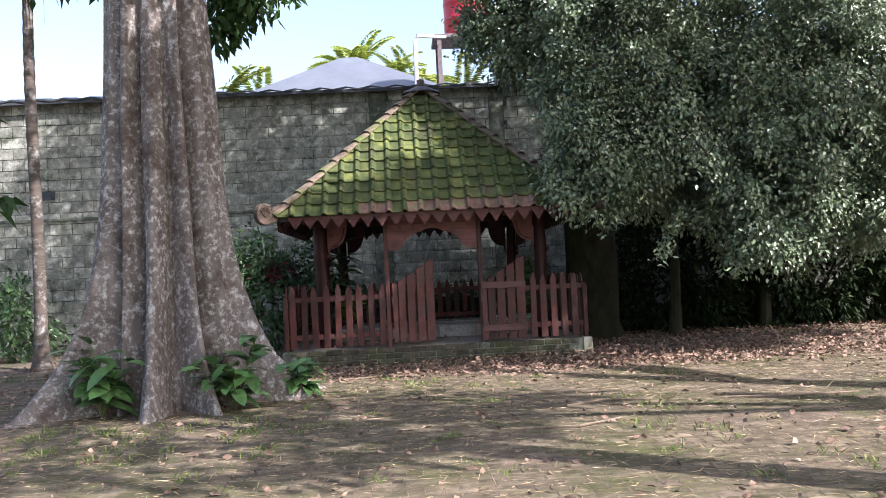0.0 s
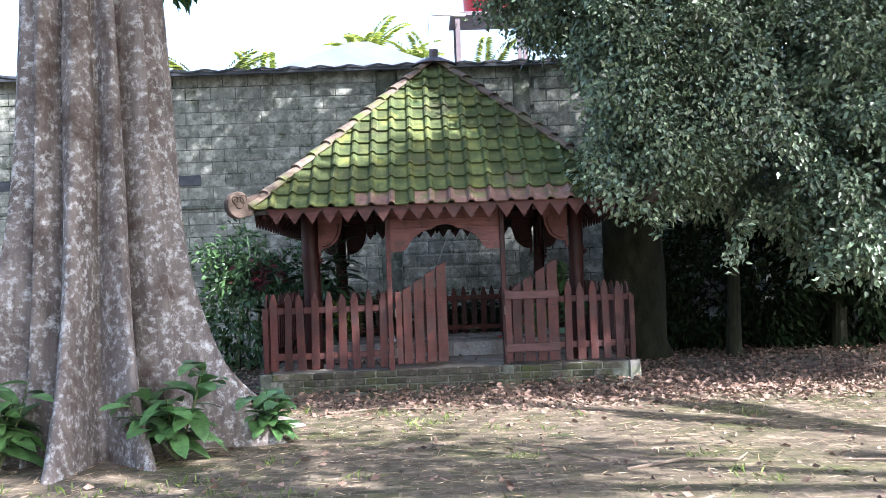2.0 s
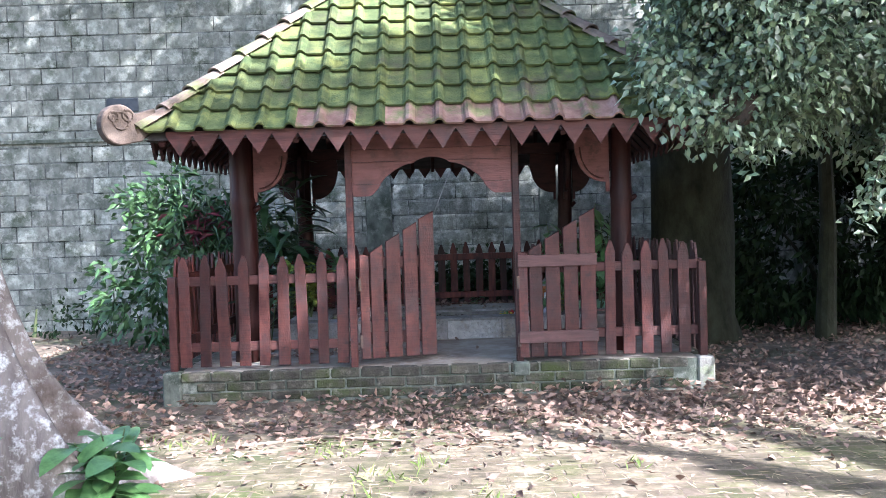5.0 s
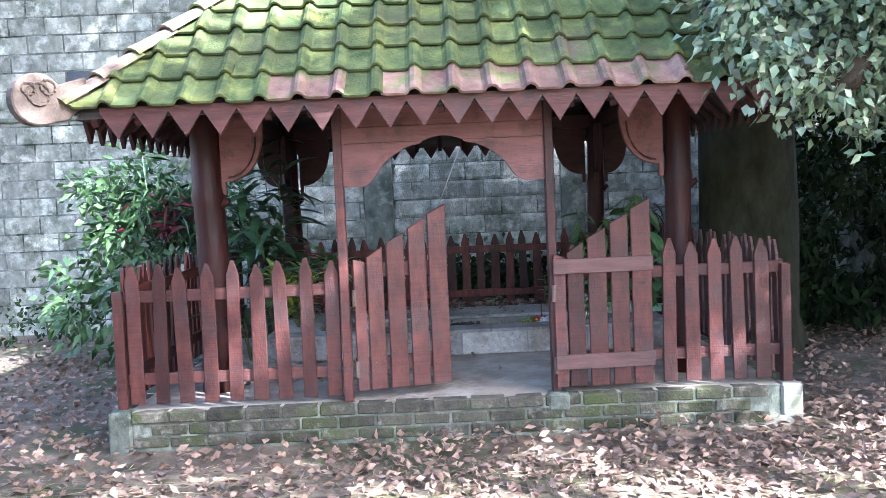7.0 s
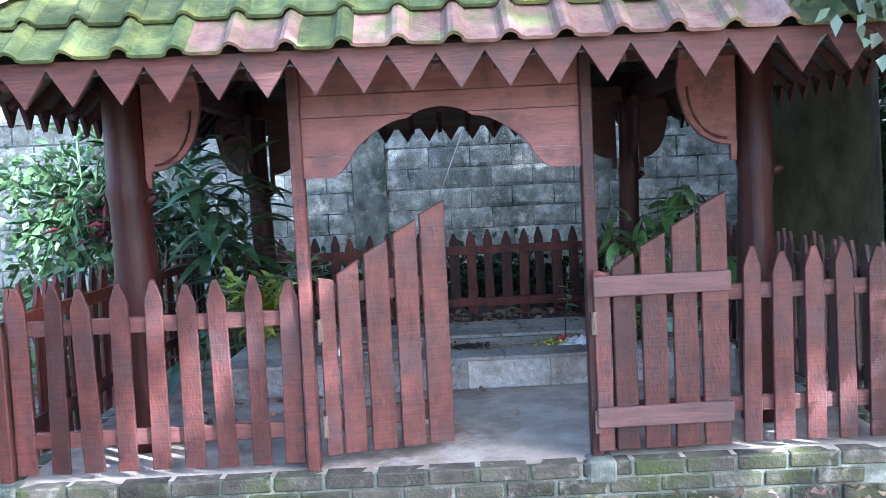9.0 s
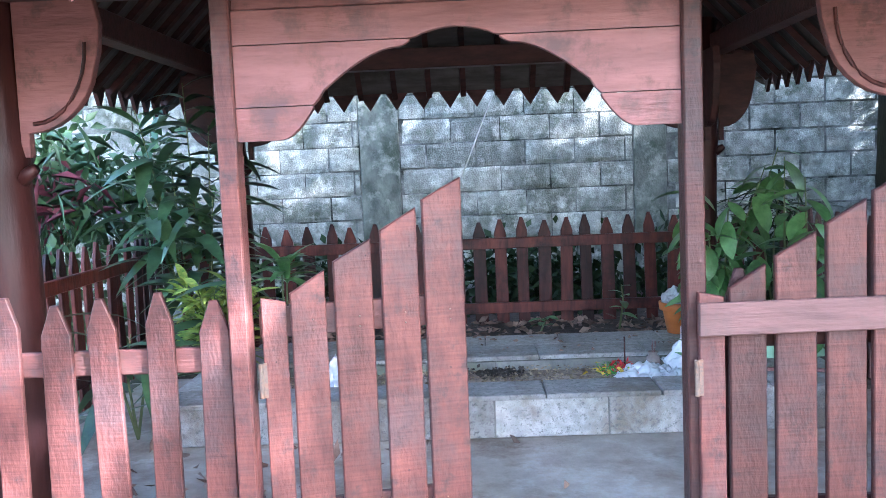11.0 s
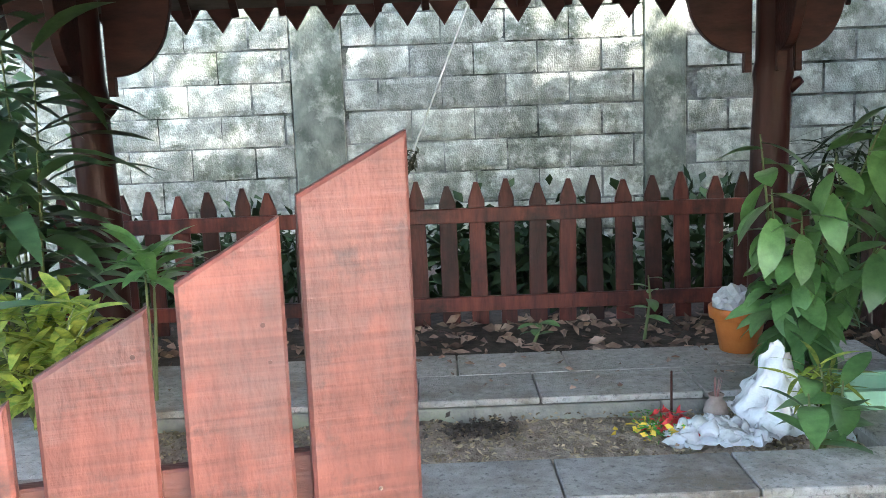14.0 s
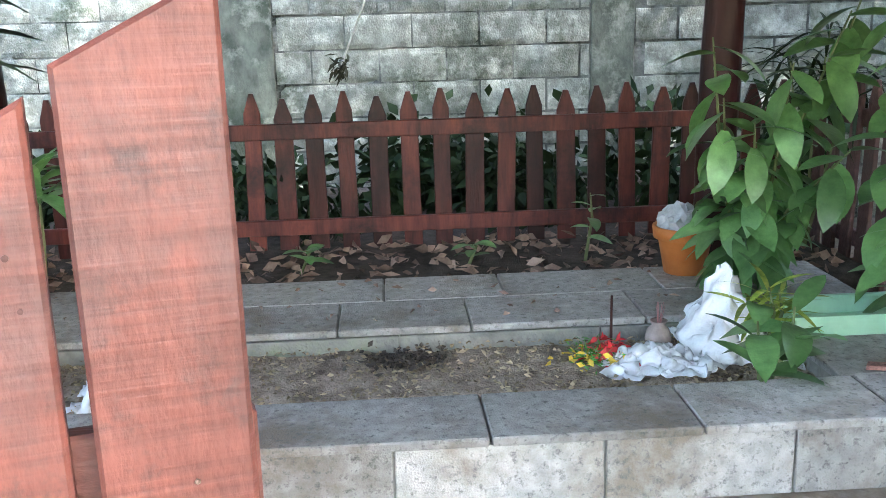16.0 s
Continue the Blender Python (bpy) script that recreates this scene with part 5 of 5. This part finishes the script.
P = np.c_[rng.uniform(-1.3, 2.6, n), rng.uniform(12.9, 13.75, n), rng.uniform(0.405, 0.42, n)]
l2 = new("leaf_litter", leaf_mesh("leaf_litter", P, rng.normal(size=P.shape) * [1, 1, 0.25], rng.uniform(0.04, 0.1, n), rng.uniform(0.02, 0.05, n), M_LITTER, 0))
tagged(l2, "dry leaves on the soil behind the grave", "fallen leaves", kind="stuff")
n = 90
P = np.c_[rng.uniform(-1.0, 1.0, n), rng.uniform(10.6, 11.4, n), np.full(n, PZ + 0.006)]
P[:60, 0] = rng.normal(-0.35, 0.3, 60)
l3 = new("leaf_litter", leaf_mesh("leaf_litter", P, rng.normal(size=P.shape) * [1, 1, 0.15], rng.uniform(0.04, 0.1, n), rng.uniform(0.02, 0.05, n), M_LITTER, 0))
tagged(l3, "a few dry leaves on the cement floor", "fallen leaves", kind="stuff")
n = 46
P = np.c_[rng.uniform(TX0 + 0.05, TX1 - 0.3, n), rng.uniform(IY1 + 0.06, TY1 - 0.03, n), np.full(n, TZ + 0.008)]
l4 = new("leaf_litter", leaf_mesh("leaf_litter", P, rng.normal(size=P.shape) * [1, 1, 0.12], rng.uniform(0.02, 0.055, n), rng.uniform(0.01, 0.025, n), M_LITTER, 0))
tagged(l4, "small dry leaves on the grey stone slabs", "fallen leaves", kind="stuff")
n = 22000
P = np.c_[rng.uniform(-5, 7, n), rng.uniform(0.5, 9.6, n), rng.uniform(0.006, 0.018, n)]
along = rng.normal(size=P.shape) * [1, 1, 0.08]
seam = (rng.random(n) < 0.7) & (P[:, 0] > -3.2) & (P[:, 0] < 6.4) & (P[:, 1] > 1.4) & (P[:, 1] < 9.4)
row_ = np.round((P[:, 1] - 1.298) / 0.104)
cross = seam & (rng.random(n) < 0.45)
P[seam, 1] = 1.298 + 0.104 * row_[seam] + rng.normal(0, 0.008, seam.sum())
along[seam] *= [1, 0.12, 1]
P[cross, 0] = -3.402 + 0.102 * (row_[cross] % 2) + 0.204 * np.round((P[cross, 0] + 3.402) / 0.204)
along[cross] = rng.normal(size=(cross.sum(), 3)) * [0.1, 1, 0.08]
st_ = new("straw", leaf_mesh("straw", P, along, np.where(cross, rng.uniform(0.04, 0.1, n), rng.uniform(0.03, 0.12, n)), rng.uniform(0.003, 0.006, n), M_STRAW, 0))
tagged(st_, "dry straw and needles scattered over the paving", "straw", kind="stuff")
cl = np.c_[rng.uniform(-4.5, 3.5, 130), rng.uniform(2.5, 8.8, 130)]
cl[:50] = np.c_[rng.normal(-2.0, 0.9, 50), rng.normal(5.0, 0.5, 50)]
P = np.repeat(np.c_[cl, np.zeros(130)], 14, axis=0) + rng.normal(size=(130 * 14, 3)) * [0.06, 0.06, 0]
gr = new("grass", leaf_mesh("grass", P, rng.normal(size=P.shape) * [0.6, 0.6, 0.1] + [0, 0, 0.9], rng.uniform(0.03, 0.11, len(P)), rng.uniform(0.006, 0.014, len(P)), M_GRASS, 0.1))
tagged(gr, "thin grass tufts growing in the paving", "grass", kind="stuff")
for pts in (((1.6, 5.6, 0.01), (2.0, 5.75, 0.03), (2.35, 5.7, 0.02), (2.5, 5.95, 0.01)), ((1.0, 6.6, 0.01), (1.3, 6.3, 0.03), (1.5, 5.9, 0.01)), ((0.9, 4.6, 0.01), (1.5, 4.5, 0.02), (1.9, 4.8, 0.015)), ((-0.6, 8.6, 0.01), (-0.1, 8.75, 0.02), (0.4, 8.6, 0.01)), ((3.0, 5.6, 0.01), (3.5, 5.4, 0.03), (4.2, 5.5, 0.01))):
    solo("twig", tube(pts, [0.012, 0.01, 0.008, 0.005][:len(pts)], 6), M_TWIG, "dry fallen twig on the paving", "twig", group="twigs")

# ---- paving ----
paving = solo("pavement", box(-3.4, 6.6, 1.2, 9.55, -0.06, 0.0035), M_GROUND, "mossy interlocking pavers under dust and litter", "pavement", "structure")
pav_me = mesh_of(box(-0.098, 0.098, -0.048, 0.048, -0.03, 0.0, 0.006), M_PAVER, "paver")
jv, jf = [], []
count = 0
for j in range(int((9.5 - 1.3) / 0.104)):
    for i in range(int(9.8 / 0.204)):
        px, py = -3.3 + i * 0.204 + (0.102 if j % 2 else 0), 1.35 + j * 0.104
        if math.hypot(px - TC.x, py - TC.y) < 1.0:
            continue
        pz = 0.005 + 0.003 * noise.noise(Vector((px, py, 2))) + random.uniform(-0.0012, 0.0012)
        if -0.9 < px < 2.0 and 7.0 < py < 9.0 and count < 300:
            count += 1
            piece("paver", pav_me, paving, pose(px, py, pz, random.uniform(-0.5, 0.5), random.uniform(-0.3, 0.3), random.uniform(-1.2, 1.2)))
            continue
        b0 = len(jv)
        for dz, sh in ((-0.03, 0), (-0.006, 0), (0, 0.006)):
            jv += [(px - 0.098 + sh, py - 0.048 + sh, pz + dz), (px + 0.098 - sh, py - 0.048 + sh, pz + dz), (px + 0.098 - sh, py + 0.048 - sh, pz + dz), (px - 0.098 + sh, py + 0.048 - sh, pz + dz)]
        for lv in (0, 4):
            jf += [(b0 + lv + k, b0 + lv + (k + 1) % 4, b0 + lv + 4 + (k + 1) % 4, b0 + lv + 4 + k) for k in range(4)]
        jf.append((b0 + 8, b0 + 9, b0 + 10, b0 + 11))
pm_ = bpy.data.meshes.new("pavers")
pm_.from_pydata(jv, [], jf)
pm_.materials.append(M_PAVERS)
mesh_part("pavers", pm_, paving, kind="stuff")

# ---- plinth bricks ----
br_me = mesh_of(box(-0.108, 0.108, -0.05, 0.05, -0.033, 0.033, 0.007), M_BRICK, "brick")
for row in range(3):
    z = PZ - 0.036 - row * 0.076
    xx = PX0 + 0.23 + (0.115 if row % 2 else 0)
    while xx < PX1 - 0.2:
        piece("brick", br_me, platform, pose(xx, PY0 + 0.046 + random.uniform(-0.004, 0.004), z, random.uniform(-1.5, 1.5), random.uniform(-1, 1), random.uniform(-1, 1)))
        xx += 0.228
    for sx in (PX0 + 0.046, PX1 - 0.046):
        for q in range(16):
            piece("brick", br_me, platform, pose(sx, PY0 + 0.25 + q * 0.228 + (0.1 if row % 2 else 0), z, 0, 0, 90))

# ---- wall blocks ----


def block_me(seed):
    """A concrete block with chipped, uneven edges and a slightly rough face."""
    bm = bmesh.new()
    nu, nv = 12, 6
    g = []
    for a in range(nu + 1):
        col = []
        for b in range(nv + 1):
            x, z = (-0.5 + a / nu) * (BW - 0.008), 0.004 + b / nv * (BH - 0.008)
            q = Vector((x * 22, z * 22, seed * 7.3))
            rim = a in (0, nu) or b in (0, nv)
            y = 0.0025 * noise.noise(q) + (0.007 if rim else 0)
            if rim:
                x -= math.copysign(0.0045 * abs(noise.noise(q * 1.7)), x)
                z += (0.0045 if z < BH / 2 else -0.0045) * abs(noise.noise(q * 1.9))
            col.append(bm.verts.new((x, y, z)))
        g.append(col)
    for a in range(nu):
        for b in range(nv):
            bm.faces.new((g[a][b], g[a + 1][b], g[a + 1][b + 1], g[a][b + 1]))
    edge = [g[a][0] for a in range(nu)] + [g[nu][b] for b in range(nv)] + [g[a][nv] for a in range(nu, 0, -1)] + [g[0][b] for b in range(nv, 0, -1)]
    back = [bm.verts.new((v.co.x, 0.05, v.co.z)) for v in edge]
    k = len(edge)
    for a in range(k):
        bm.faces.new((edge[a], back[a], back[(a + 1) % k], edge[(a + 1) % k]))
    bmesh.ops.recalc_face_normals(bm, faces=bm.faces)
    return mesh_of(bm, M_BLOCK, "block")


blk_mes = [block_me(s) for s in range(6)]
jv, jf = [], []
for row in range(23):
    z = row * BH - 0.02
    for k in range(-33, 33):
        cx = 0.70 + k * BW + (BW / 2 if row % 2 else 0)
        if z + BH > WALL_TOP:
            continue
        if any(a - BW / 2 + 0.03 < cx < b + BW / 2 - 0.03 for a, b in PILASTERS):
            lo, hi = cx - BW / 2, cx + BW / 2
            for a, b in PILASTERS:
                if lo < b and hi > a:
                    if cx < (a + b) / 2:
                        hi = min(hi, a)
                    else:
                        lo = max(lo, b)
            if hi - lo < 0.06:
                continue
        else:
            lo, hi = cx - BW / 2, cx + BW / 2
        dy = random.uniform(-0.003, 0.002)
        if hi - lo > BW - 0.001 and -2.9 < cx < 2.7 and z < 4.3 and not (-3.8 < cx < -3.3 and 2.8 < z < 3.2):
            piece("block", random.choice(blk_mes), wall, pose(cx + random.uniform(-0.002, 0.002), WALL_Y + dy * 1.5, z + random.uniform(-0.0015, 0.0015), 0, random.uniform(-0.4, 0.4), random.uniform(-0.5, 0.5)))
            continue
        b0 = len(jv)
        y0 = WALL_Y + dy
        jv += [(lo + 0.006, y0 + 0.05, z + 0.005), (hi - 0.006, y0 + 0.05, z + 0.005), (hi - 0.006, y0 + 0.05, z + BH - 0.005), (lo + 0.006, y0 + 0.05, z + BH - 0.005),
               (lo + 0.011, y0, z + 0.01), (hi - 0.011, y0, z + 0.01), (hi - 0.011, y0, z + BH - 0.01), (lo + 0.011, y0, z + BH - 0.01)]
        jf += [(b0 + k_, b0 + (k_ + 1) % 4, b0 + 4 + (k_ + 1) % 4, b0 + 4 + k_) for k_ in range(4)] + [(b0 + 4, b0 + 5, b0 + 6, b0 + 7)]
bm_ = bpy.data.meshes.new("blocks")
bm_.from_pydata(jv, [], jf)
bm_.materials.append(M_BLOCKS)
mesh_part("blocks", bm_, wall, kind="stuff")
